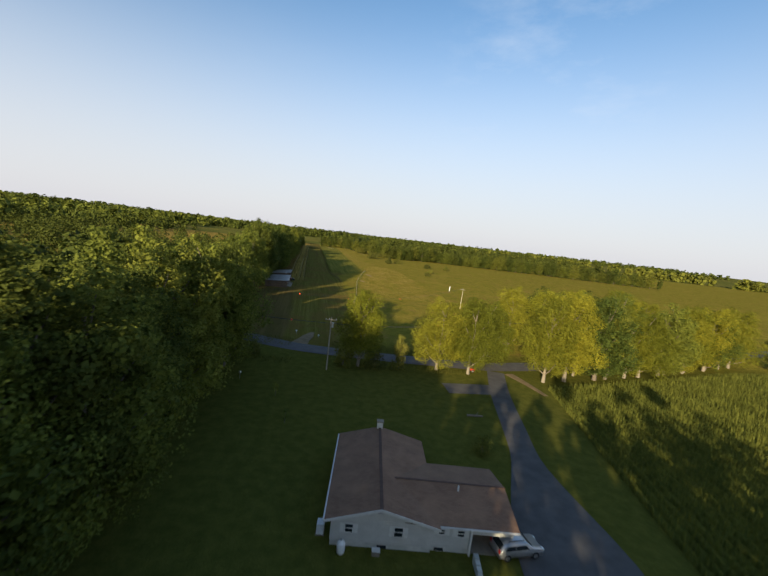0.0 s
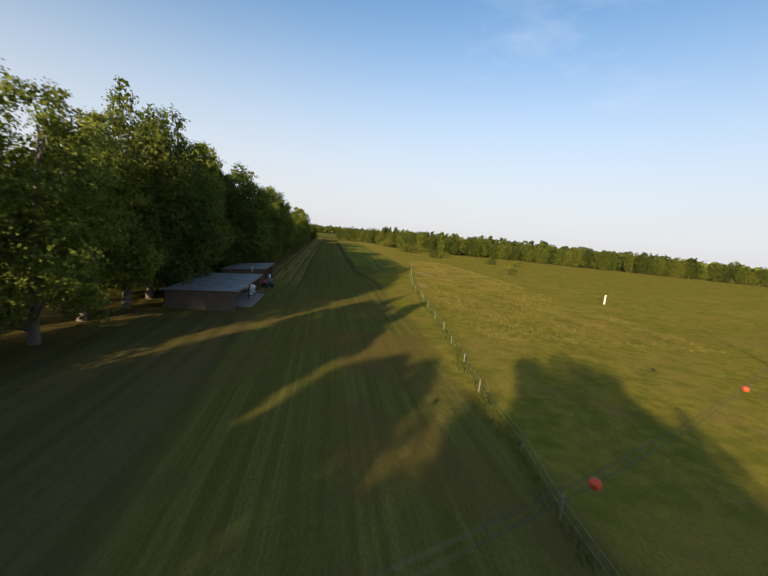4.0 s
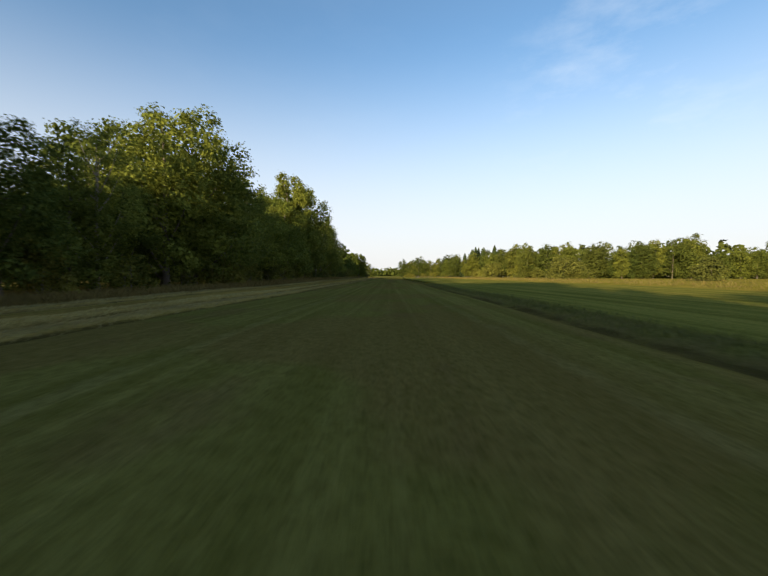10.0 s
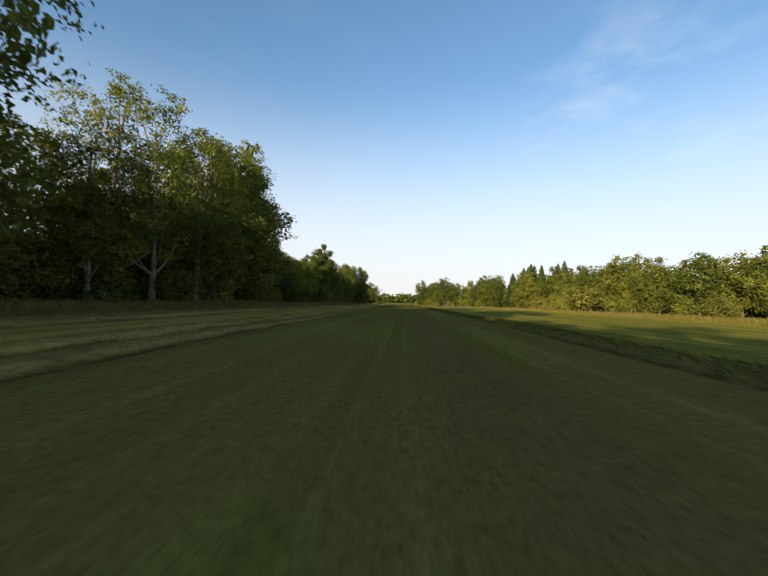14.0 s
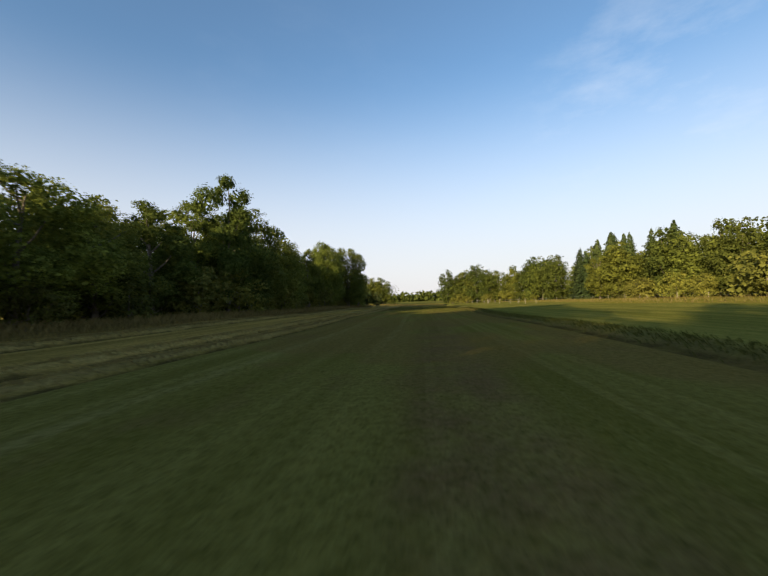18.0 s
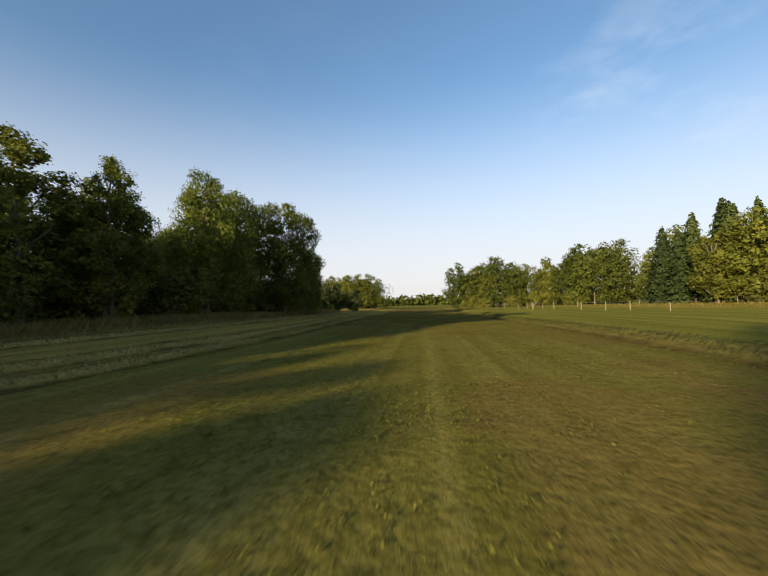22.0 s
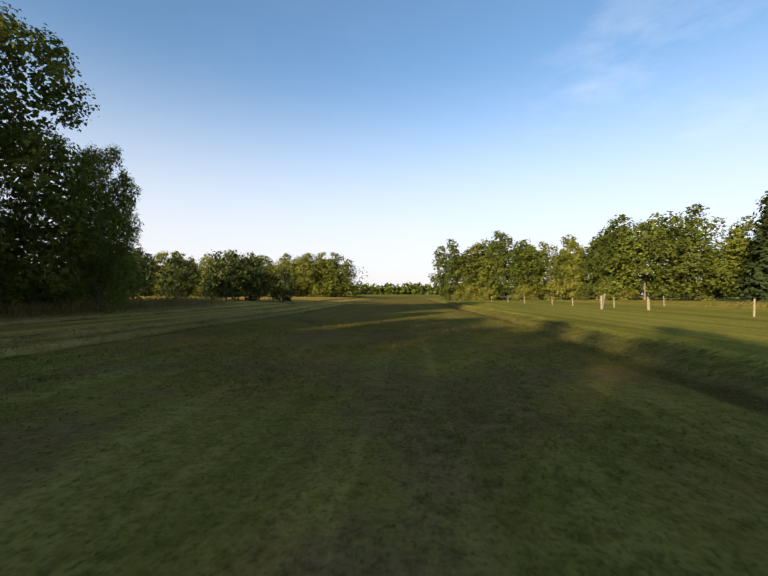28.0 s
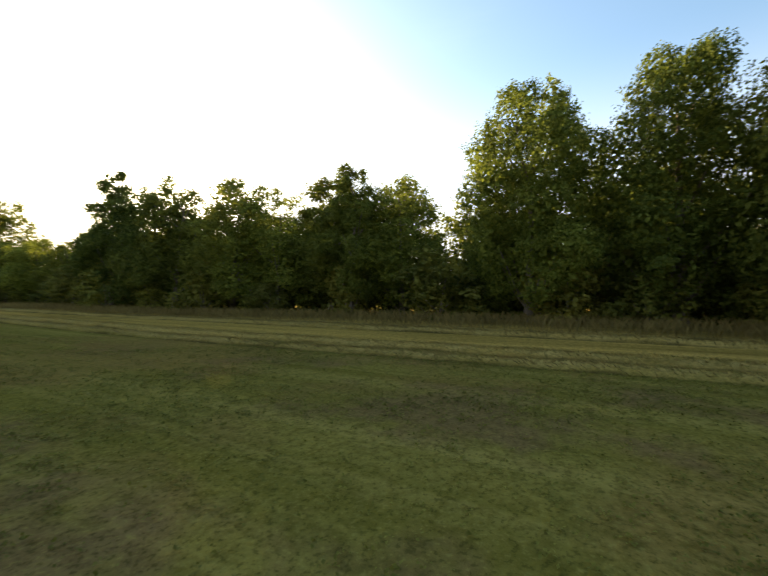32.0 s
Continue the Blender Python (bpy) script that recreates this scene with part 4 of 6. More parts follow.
far_wood("low_wood_north_of_road", [(x0 + rnd.uniform(-2, 2), y, rnd.uniform(4.5, 8), rnd.uniform(3, 4.4)) for x0 in (-36, -42, -49, -57, -66) for y in np.arange(-44, 14, 5.0)], "lower green wood north of the road", 900, 0.36)
far_wood("wood_behind_field", [(x + rnd.uniform(-2, 2), y + rnd.uniform(-3, 3), rnd.uniform(11, 16), rnd.uniform(4, 5.4)) for (x, y) in line_of([(16, 372), (36, 364), (44, 350), (56, 322), (64, 284), (70, 258), (82, 238), (112, 256), (170, 240), (240, 227)], 5.5, 2.0)], "green wood behind the hay field's edge trees", 1500, 0.30)
far_wood("wood_behind_clearing", [(x, 386 + rnd.uniform(-4, 4), rnd.uniform(9, 11), rnd.uniform(4, 5.5)) for x in np.arange(-80, -14, 3.6)], "light green wood behind the far clearing", 900, 0.34)
far_wood("west_woodland", scatter(330, (-190, -52, -175, 150), 8, 12.5, lambda x, y: abs(y + 40 + x * 0.62) < 9 or (y < -8 and y > -50 and x > -70)), "unbroken green woodland west of the strip", 300, 0.62)
far_wood("east_woodland", scatter(330, (74, 330, 245, 420), 9, 18, lambda x, y: y < 268 - 0.1 * (x - 110)), "green woodland behind the hay field")
# never in view: rows added behind the camera to shade lawn and house
far_wood("wood_south_of_house", [(x, y, rnd.uniform(16, 20), rnd.uniform(3.4, 4.8)) for y0, x1 in ((-144, 22), (-152, 33), (-160, 37)) for x in np.arange(-46, x1, 5.0) for y in (y0 + rnd.uniform(-2.5, 2.5) - 0.15 * x,)], "unseen green wood south of the house, added for its shade", 420, 0.5)
far_wood("far_west_woodland", scatter(160, (-330, -150, 150, 420), 11, 15), "green woodland beyond the western meadow")
far_wood("horizon_woodland", [(x, 760 + 40 * math.sin(x * 0.013) + rnd.uniform(-12, 12), rnd.uniform(11, 16), rnd.uniform(6, 9)) for x in np.arange(-420, 520, 5.5)], "distant line of trees on the horizon", 90, 2.0)
far_wood("hill_woodland", [(x, y0 + rnd.uniform(-30, 30), rnd.uniform(14, 20), rnd.uniform(9, 14)) for y0 in (1150, 1350) for x in np.arange(-1500, 1600, 13)], "hazy woodland on the far low hills", 60, 3.2)
far_wood("east_horizon_woodland", [(x, 900 - x * 0.75 + rnd.uniform(-30, 30), rnd.uniform(14, 19), rnd.uniform(8, 12)) for x in np.arange(330, 1300, 6.5)], "distant woodland beyond the hay field", 60, 2.6)
far_wood("west_horizon_woodland", [(-200 - abs(rnd.gauss(0, 160)), rnd.uniform(-300, 900), rnd.uniform(14, 20), rnd.uniform(7, 11)) for _ in range(260)], "distant woodland beyond the western trees", 70, 2.4)


# ---------------------------------------------------------------- house by the road
M_siding = plain("white_siding", (0.50, 0.49, 0.46), 0.6, vary=0.10, scale=1.2)
M_trim = plain("white_trim", (0.62, 0.61, 0.58), 0.5, vary=0.08)
M_block = plain("painted_foundation", (0.50, 0.49, 0.45), 0.8, vary=0.2, scale=1.5)
_k = Nodes("brown_shingles")
_p = _k.place()
_br = _k.node("TexBrick", Vector=_p, Scale=1.0)
_br.inputs["Color1"].default_value, _br.inputs["Color2"].default_value, _br.inputs["Mortar"].default_value = (0.190, 0.100, 0.058, 1), (0.245, 0.135, 0.080, 1), (0.105, 0.056, 0.036, 1)
for _n, _v in (("Mortar Size", 0.012), ("Brick Width", 0.32), ("Row Height", 0.14), ("Scale", 1.0)):
    _br.inputs[_n].default_value = _v
_c = _k.mix(_k.ramp(_k.noise(_p, 0.5, 5), 0.35, 0.7, 0, 0.45), _br.outputs["Color"], (0.30, 0.17, 0.10))
_k.bump(_br.outputs["Fac"], 0.4, -0.02)
M_shingle = _k.done(_c, 0.9)
M_ridge = plain("dark_ridge_cap", (0.10, 0.055, 0.04), 0.9)
M_dark = plain("dark_interior", (0.012, 0.012, 0.013), 0.9)
M_glass = Nodes("window_glass").done((0.02, 0.025, 0.03), 0.06)
M_galv = plain("galvanised_metal", (0.45, 0.45, 0.44), 0.45, 0.8)
M_tin = plain("weathered_tin_roof", (0.40, 0.38, 0.36), 0.5, 0.6, 0.3, 0.7)
M_barnwood = timber("weathered_boards", (0.17, 0.118, 0.078), (10, 10, 0.8))
M_redwood = timber("faded_red_boards", (0.23, 0.070, 0.052), (1.2, 8, 8))
M_post = timber("pale_post_wood", (0.27, 0.235, 0.17), (8, 8, 1))
M_pole = timber("grey_utility_pole_wood", (0.30, 0.26, 0.20), (8, 8, 0.7))
# lighter copy of the pole wood, with the sunshine put into its colour
M_pole_lit = timber("sunlit_utility_pole_wood", (0.44, 0.38, 0.27), (8, 8, 0.7))
M_white = plain("white_paint", (0.78, 0.78, 0.76), 0.4, vary=0.1)
M_silver = plain("silver_car_paint", (0.42, 0.43, 0.45), 0.28, 0.55, 0.08)
M_rubber = plain("black_rubber", (0.022, 0.022, 0.022), 0.8)
M_red = plain("red_plastic", (0.50, 0.035, 0.025), 0.4, vary=0.15)
M_orange = plain("orange_marker_ball", (0.62, 0.07, 0.025), 0.5, vary=0.1)
M_black = plain("black_steel", (0.03, 0.03, 0.032), 0.5, 0.3)
M_wire = plain("black_cable", (0.03, 0.03, 0.03), 0.7)
M_lens = Nodes("lamp_lens").done((0.75, 0.75, 0.72), 0.1)

house = thing("house", pose(-1.9, -106.6, 0, 0, 0, -9), "white-sided single-storey house with brown shingled gable roof", "house")
EAVE, RIDGE, WING = 2.15, 3.25, 2.95


def slab(pts, t=0.10):
    """A roof plane given by its four upper corners, t thick."""
    bm = bmesh.new()
    up = [bm.verts.new(p) for p in pts]
    dn = [bm.verts.new((p[0], p[1], p[2] - t)) for p in pts]
    bm.faces.new(up)
    bm.faces.new(dn[::-1])
    for i in range(len(pts)):
        j = (i + 1) % len(pts)
        bm.faces.new((up[j], up[i], dn[i], dn[j]))
    bmesh.ops.recalc_face_normals(bm, faces=bm.faces)
    return bm


def gable_wall(bm, x0, x1, xr, y0, y1, eave, ridge):
    return prism(bm, [(x0, 0.42), (x1, 0.42), (x1, eave), (xr, ridge), (x0, eave)], y0, y1)


part("wall", gable_wall(bmesh.new(), 0.0, 7.0, 3.3, 0.0, 0.16, EAVE - 0.06, RIDGE - 0.13), M_siding, house, "white gable wall of horizontal siding")
part("wall", gable_wall(bmesh.new(), 0.0, 7.0, 3.3, 10.54, 10.70, EAVE - 0.06, RIDGE - 0.13), M_siding, house)
part("wall", box(bmesh.new(), 0.0, 0.16, 0.163, 10.537, 0.42, EAVE - 0.06), M_siding, house)
part("wall", box(bmesh.new(), 6.84, 7.0, 7.2, 10.537, 0.42, EAVE - 0.06), M_siding, house)
part("wall", box(bmesh.new(), 7.003, 9.75, 0.22, 0.38, 0.42, EAVE - 0.06), M_siding, house)
part("wall", box(bmesh.new(), 7.003, 12.7, 7.0, 7.16, 0.0, EAVE - 0.06), M_siding, house)
part("foundation", box(bmesh.new(), 0.04, 6.96, 0.04, 10.66, -0.3, 0.42), M_block, house, "painted block foundation")
part("foundation", box(bmesh.new(), 7.0, 9.75, 0.26, 6.98, -0.3, 0.417), M_block, house)
bm = bmesh.new()
box(bm, 12.54, 12.70, 0.383, 6.997, 0.0, EAVE - 0.06)
part("wall", bm, M_siding, house)
part("garage_lintel", box(bmesh.new(), 9.753, 12.7, 0.22, 0.38, 1.55, EAVE - 0.06), M_siding, house)
part("garage_floor", box(bmesh.new(), 9.76, 12.53, 0.3, 6.98, -0.2, 0.05), M_concrete, house)
# siding courses standing proud of the front walls
for i in range(11):
    z = 0.52 + i * 0.145
    part("siding_board", box(bmesh.new(), 0.0, 7.0, -0.022, -0.003, z, z + 0.125), M_siding, house)
    part("siding_board", box(bmesh.new(), 7.02, 9.75, 0.198, 0.217, z, z + 0.125), M_siding, house)
part("roof", slab([(-0.45, -0.35, EAVE), (3.3, -0.35, RIDGE), (3.3, 11.05, RIDGE), (-0.45, 11.05, EAVE)]), M_shingle, house, "brown shingle roof slope")
part("roof", slab([(3.3, -0.35, RIDGE), (7.45, -0.35, EAVE), (7.45, 11.05, EAVE), (3.3, 11.05, RIDGE)]), M_shingle, house)
part("roof", slab([(5.0, 0.0, EAVE + 0.02), (13.0, 0.0, EAVE + 0.02), (13.0, 3.7, WING), (4.4, 3.7, WING)]), M_shingle, house)
part("roof", slab([(4.4, 3.7, WING), (13.0, 3.7, WING), (13.0, 7.4, EAVE + 0.02), (5.0, 7.4, EAVE + 0.02)]), M_shingle, house)
part("ridge_cap", box(bmesh.new(), 3.18, 3.42, -0.36, 11.06, RIDGE - 0.02, RIDGE + 0.045, 0.01), M_ridge, house, "dark ridge cap")
part("ridge_cap", box(bmesh.new(), 4.4, 13.01, 3.62, 3.78, WING - 0.02, WING + 0.04, 0.01), M_ridge, house, "dark ridge cap")
part("gable_infill", prism(bmesh.new(), [(0.4, EAVE - 0.06), (6.98, EAVE - 0.06), (3.7, WING - 0.13)], 12.54, 12.70), M_siding, house).matrix_basis = Matrix(((0, 1, 0, 0), (1, 0, 0, 0), (0, 0, 1, 0), (0, 0, 0, 1)))
for a, b in (((-0.47, EAVE), (3.3, RIDGE)), ((3.3, RIDGE), (7.47, EAVE))):
    bm = bmesh.new()
    prism(bm, [(a[0], a[1] - 0.20), (b[0], b[1] - 0.20), (b[0], b[1] - 0.01), (a[0], a[1] - 0.01)], -0.39, -0.353)
    part("fascia_board", bm, M_trim, house, "white fascia board")
part("gutter", box(bmesh.new(), 7.2, 13.0, -0.10, -0.003, EAVE - 0.11, EAVE - 0.01, 0.02), M_trim, house)
part("gutter", box(bmesh.new(), -0.56, -0.453, -0.3, 11.0, EAVE - 0.12, EAVE - 0.01, 0.02), M_trim, house)
part("downspout", box(bmesh.new(), 9.62, 9.74, -0.08, 0.19, 0.1, EAVE - 0.12, 0.02), M_trim, house)
chim = part("chimney", box(bmesh.new(), 3.0, 3.55, 10.7, 11.2, 0.0, RIDGE + 0.55, 0.02), M_block, house, "short white block chimney")
part("cap", box(bmesh.new(), 2.95, 3.6, 10.65, 11.25, RIDGE + 0.553, RIDGE + 0.64, 0.01), M_concrete, chim)
vent = part("vent_pipe", rod(bmesh.new(), (9.2, 3.0, 2.6), (9.2, 3.0, 3.25), 0.06), M_trim, house, "white plastic vent pipe")


def window(x, z, w, h, y, shutters=True):
    win = part("window", box(bmesh.new(), x - w / 2, x + w / 2, y - 0.035, y, z, z + h), M_glass, house, "dark double-hung window")
    bm = bmesh.new()
    for a in (x - w / 2 - 0.05, x + w / 2):
        box(bm, a, a + 0.05, y - 0.06, y, z - 0.05, z + h + 0.05)
    for c in (z - 0.05, z + h / 2 - 0.025, z + h):
        box(bm, x - w / 2 + 0.003, x + w / 2 - 0.003, y - 0.056, y, c, c + 0.05)
    part("window_frame", bm, M_trim, win, "white frame")
    if shutters:
        for a in (x - w / 2 - 0.36, x + w / 2 + 0.08):
            part("shutter", box(bmesh.new(), a, a + 0.28, y - 0.05, y - 0.003, z - 0.04, z + h + 0.04, 0.01), M_trim, win, "white shutter")


window(1.25, 1.15, 0.50, 0.58, -0.024)
window(4.65, 1.10, 0.56, 0.66, -0.024)
window(7.65, 1.42, 0.36, 0.34, 0.196)
window(9.0, 1.34, 0.46, 0.44, 0.196)
for x, y in ((3.6, -0.003), (7.6, 0.257)):
    part("basement_window", box(bmesh.new(), x - 0.32, x + 0.32, y - 0.03, y + 0.01, 0.08, 0.30), M_glass, house, "low dark basement window")
part("gable_vent", box(bmesh.new(), 3.12, 3.48, -0.05, -0.023, 2.66, 2.84), M_galv, house)
# near-black sheets stand in for the shade inside the open garage
for z in (0.2, 0.55, 0.9, 1.25):
    part("garage_panel", box(bmesh.new(), 9.80, 12.50, 0.62, 0.66, z + 0.5, z + 0.84, 0.01), M_dark, house) if z > 0.8 else None

tank = thing("propane_tank", pose(-1.15, -107.3, 0) @ Matrix.Scale(0.8, 4), "white upright propane tank beside the house wall", "tank")
bm = bmesh.new()
prof = [(0.30, 0.0), (0.33, 0.12), (0.36, 0.2), (0.36, 0.85), (0.30, 1.0), (0.15, 1.08), (0.10, 1.16)]
loft(bm, [[(r * math.cos(a * math.tau / 16), r * math.sin(a * math.tau / 16), z) for a in range(16)] for r, z in prof])
part("body", turned("body", bm), M_white, tank)
part("valve_cap", rod(bmesh.new(), (0, 0, 1.15), (0, 0, 1.24), 0.09), M_galv, tank)
bin_ = thing("storage_bin", pose(1.2, -107.6, 0, 0, 0, -9) @ Matrix.Scale(0.8, 4), "low grey storage bin against the foundation", "bin")
part("body", box(bmesh.new(), -0.32, 0.32, -0.24, 0.24, 0, 0.42, 0.02), M_concrete, bin_)
part("lid", box(bmesh.new(), -0.35, 0.35, -0.27, 0.27, 0.423, 0.48, 0.02), M_trim, bin_)
ac = thing("air_conditioner", pose(-2.45, -105.4, 0, 0, 0, -9) @ Matrix.Scale(0.85, 4), "white box air-conditioning unit at the house corner", "air conditioner")
part("casing", box(bmesh.new(), -0.3, 0.3, -0.4, 0.4, 0.06, 0.95, 0.03), M_white, ac)
part("base", box(bmesh.new(), -0.36, 0.36, -0.46, 0.46, 0, 0.06), M_concrete, ac)
steps = thing("retaining_wall", pose(7.9, -108.6, 0, 0, 0, -9), "short white block retaining wall by the garage", "wall")
for i in range(5):
    part("block", box(bmesh.new(), -0.16, 0.16, -0.42 - i * 0.42, -0.02 - i * 0.42, 0, 0.72 - 0.10 * i, 0.015), M_block, steps)


def wheel(name, parent, x, y, r, w, rim=None):
    """Tyre with a rim, its axle across the thing's y."""
    bm = bmesh.new()
    prof_ = [(r * 0.62, -w / 2), (r * 0.93, -w / 2), (r, -w * 0.3), (r, w * 0.3), (r * 0.93, w / 2), (r * 0.62, w / 2)]
    loft(bm, [[(x + q * math.cos(a * math.tau / 18), y + d, r + q * math.sin(a * math.tau / 18)) for a in range(18)] for q, d in prof_])
    tyre = part(name, bm, M_rubber, parent)
    part("rim", rod(bmesh.new(), (x, y - w * 0.52, r), (x, y + w * 0.52, r), r * 0.58, seg=14), rim or M_galv, tyre, "bright wheel rim")
    return tyre


car = thing("car", pose(11.3, -108.0, 0.06, 0, 0, 4) @ Matrix.Scale(0.82, 4), "silver sport utility car parked on the driveway", "car")
side = [(-2.15, 0.35), (-2.2, 0.75), (-2.05, 0.95), (-1.75, 1.50), (-1.35, 1.64), (0.35, 1.62), (1.05, 1.05), (1.95, 0.92), (2.15, 0.70), (2.12, 0.32)]
bm = bmesh.new()
loft(bm, [[(x * k, y, z if z < 1.0 else 1.0 + (z - 1.0) * q) for x, z in side] for y, k, q in ((-0.86, 0.96, 0.80), (-0.80, 1.0, 0.94), (-0.5, 1.0, 1.0), (0.5, 1.0, 1.0), (0.80, 1.0, 0.94), (0.86, 0.96, 0.80))])
for f in bm.faces:
    f.smooth = True
part("body", bm, M_silver, car)
for s in (-1, 1):
    for x0, x1 in ((-1.62, -0.72), (-0.66, 0.22)):
        bm = bmesh.new()
        loft(bm, [[(x0, s * y, 1.02), (x1 + (0.42 if x0 > -1 else 0), s * y, 1.02), (x1, s * y, 1.42), (x0 + (0.12 if x0 < -1 else 0), s * y, 1.42)] for y in (0.80, 0.875)])
        part("side_window", bm, M_glass, car)
    part("headlight", box(bmesh.new(), 2.02, 2.17, s * 0.62 - 0.16, s * 0.62 + 0.16, 0.68, 0.84, 0.02), M_lens, car)
    part("tail_light", box(bmesh.new(), -2.2, -2.1, s * 0.7 - 0.08, s * 0.7 + 0.08, 0.78, 1.1, 0.02), M_red, car)
    part("mirror", box(bmesh.new(), 0.5, 0.66, s * 0.92 - 0.08, s * 0.92 + 0.08, 1.0, 1.14, 0.02), M_silver, car)
bm = bmesh.new()
loft(bm, [[(0.46, y, 1.60), (1.02, y, 1.09), (1.06, y, 1.12), (0.48, y, 1.63)] for y in (-0.64, 0.64)])
part("windscreen", bm, M_glass, car)
bm = bmesh.new()
loft(bm, [[(-2.0, y, 1.05), (-1.78, y, 1.48), (-1.82, y, 1.50), (-2.06, y, 1.06)] for y in (-0.62, 0.62)])
part("rear_window", bm, M_glass, car)
for s in (-1, 1):
    part("roof_rail", box(bmesh.new(), -1.3, 0.2, s * 0.58 - 0.02, s * 0.58 + 0.02, 1.65, 1.70), M_black, car)
part("bumper", box(bmesh.new(), 2.05, 2.2, -0.78, 0.78, 0.36, 0.56, 0.03), M_black, car)
for x in (-1.35, 1.35):
    for y in (-0.78, 0.78):
        wheel("tyre", car, x, y, 0.34, 0.22)

board = thing("log", pose(17.3, -86.9, height1(17.3, -86.9), 0, 0, -8), "weathered brown log lying on the lawn", "log")
part("stem", rod(bmesh.new(), (-1.0, 0, 0.10), (1.0, 0.05, 0.12), 0.15, 0.11, 10), M_bark, board)
part("stub", rod(bmesh.new(), (0.2, 0.03, 0.15), (0.45, 0.35, 0.42), 0.05, 0.03), M_bark, board)


def lawn_marker(x, y, h, label):
    e = thing("yard_marker", pose(x, y, height1(x, y)), label, "marker", "yard markers")
    part("stake", rod(bmesh.new(), (0, 0, -0.1), (0, 0, h), 0.025), M_galv, e)
    bm = bmesh.new()
    bmesh.ops.create_uvsphere(bm, u_segments=12, v_segments=8, radius=0.16)
    bmesh.ops.translate(bm, verts=bm.verts, vec=(0, 0, h + 0.12))
    part("globe", turned("g", bm), M_white, e, "round white globe")


for x, y, h in ((-12.7, -77.6, 0.8), (-6.2, -52.7, 0.45), (-1.9, -55.3, 0.45)):
    lawn_marker(x, y, h, "small white globe on a thin stake in the grass")
for x, y in ((-6.0, -89.6), (-7.6, -82.7)):
    e = thing("sapling", pose(x, y, height1(x, y)), "thin young sapling standing in the lawn", "sapling", "lawn saplings")
    part("stem", rod(bmesh.new(), (0, 0, -0.1), (0.05, 0, 1.3), 0.03, 0.01), M_bark, e)
    rg = np.random.default_rng(int(-y))
    d_ = rg.normal(size=(60, 3)) * [0.16, 0.16, 0.28] + [0.03, 0, 1.1]
    v_, f_ = leaf_cards(rg, d_, rg.normal(size=(60, 3)), 0.08)
    child("leaves", soup("leaves", v_, f_, M_leaf, True), e)
cart = thing("garden_cart", pose(23.9, -70.2, height1(23.9, -70.2)), "small dark-red garden cart beside a maple trunk", "cart")
part("tray", box(bmesh.new(), -0.45, 0.45, -0.35, 0.35, 0.35, 0.75, 0.03), M_red, cart)
for s in (-1, 1):
    wheel("wheel", cart, 0.0, s * 0.42, 0.25, 0.1)
part("handle", rod(bmesh.new(), (-0.45, 0, 0.55), (-1.0, 0, 0.05), 0.02), M_black, cart)


# ---------------------------------------------------------------- power line along the road
def utility_pole(x, y, h, label, mat, lamp=False, lean=0.0):
    e = thing("utility_pole", pose(x, y, height1(x, y), 0, lean, 0), label, "utility pole", "utility poles")
    part("pole", rod(bmesh.new(), (0, 0, -0.5), (0, 0, h), 0.12, 0.08, 10), mat, e)
    arm = part("crossarm", box(bmesh.new(), -0.85, 0.85, -0.04, 0.04, h - 0.40, h - 0.30, 0.01), M_pole, e)
    for s in (-0.78, -0.3, 0.78):
        part("insulator", rod(bmesh.new(), (s, 0, h - 0.30), (s, 0, h - 0.14), 0.04, 0.025), M_white, arm)
    if lamp:
        t = part("transformer", rod(bmesh.new(), (0.26, -0.05, h - 1.5), (0.26, -0.05, h - 0.8), 0.17, seg=14), M_galv, e, "grey can transformer")
        part("bracket", box(bmesh.new(), 0.08, 0.2, -0.1, 0.0, h - 1.3, h - 1.2), M_black, t)
    return e


POLES = [(-38.0, -56.0), (-0.9, -72.6), (31.0, -61.0), (75.0, -51.0)]
utility_pole(-0.9, -72.6, 8.2, "weathered utility pole with crossarm and transformer by the road", M_pole, True)
utility_pole(31.0, -61.0, 7.6, "weathered utility pole among the roadside maples", M_pole)
utility_pole(-38.0, -56.0, 7.6, "utility pole standing at the edge of the wood", M_pole)
utility_pole(45.6, -8.9, 6.9, "sunlit bare utility pole standing in the hay field", M_pole_lit, False, 1.5)
short = thing("marker_post", pose(58, 36, height1(58, 36)), "short white marker post in the hay field", "post")
part("post", box(bmesh.new(), -0.12, 0.12, -0.12, 0.12, -0.3, 1.9, 0.02), M_white, short)
part("cap", box(bmesh.new(), -0.15, 0.15, -0.15, 0.15, 1.9, 1.96, 0.01), M_white, short)
for k_, s in enumerate((-0.85, -0.3, 0.85)):
    cu = bpy.data.curves.new("power_line", "CURVE")
    cu.dimensions, cu.bevel_depth, cu.bevel_resolution = "3D", 0.016, 1
    pts = []
    for (x0, y0), (x1, y1) in zip(POLES, POLES[1:]):
        for i in range(12):
            t = i / 12
            pts.append((x0 + (x1 - x0) * t + s, y0 + (y1 - y0) * t, 7.3 - 0.9 * 4 * t * (1 - t)))
    pts.append((POLES[-1][0] + s, POLES[-1][1], 7.3))
    sp = cu.splines.new("POLY")
    sp.points.add(len(pts) - 1)
    for p_, c_ in zip(sp.points, pts):
        p_.co = (*c_, 1)
    cu.materials.append(M_wire)
    tagged(new("power_line", cu), "thin black overhead power cable along the road", "cable", "power lines")
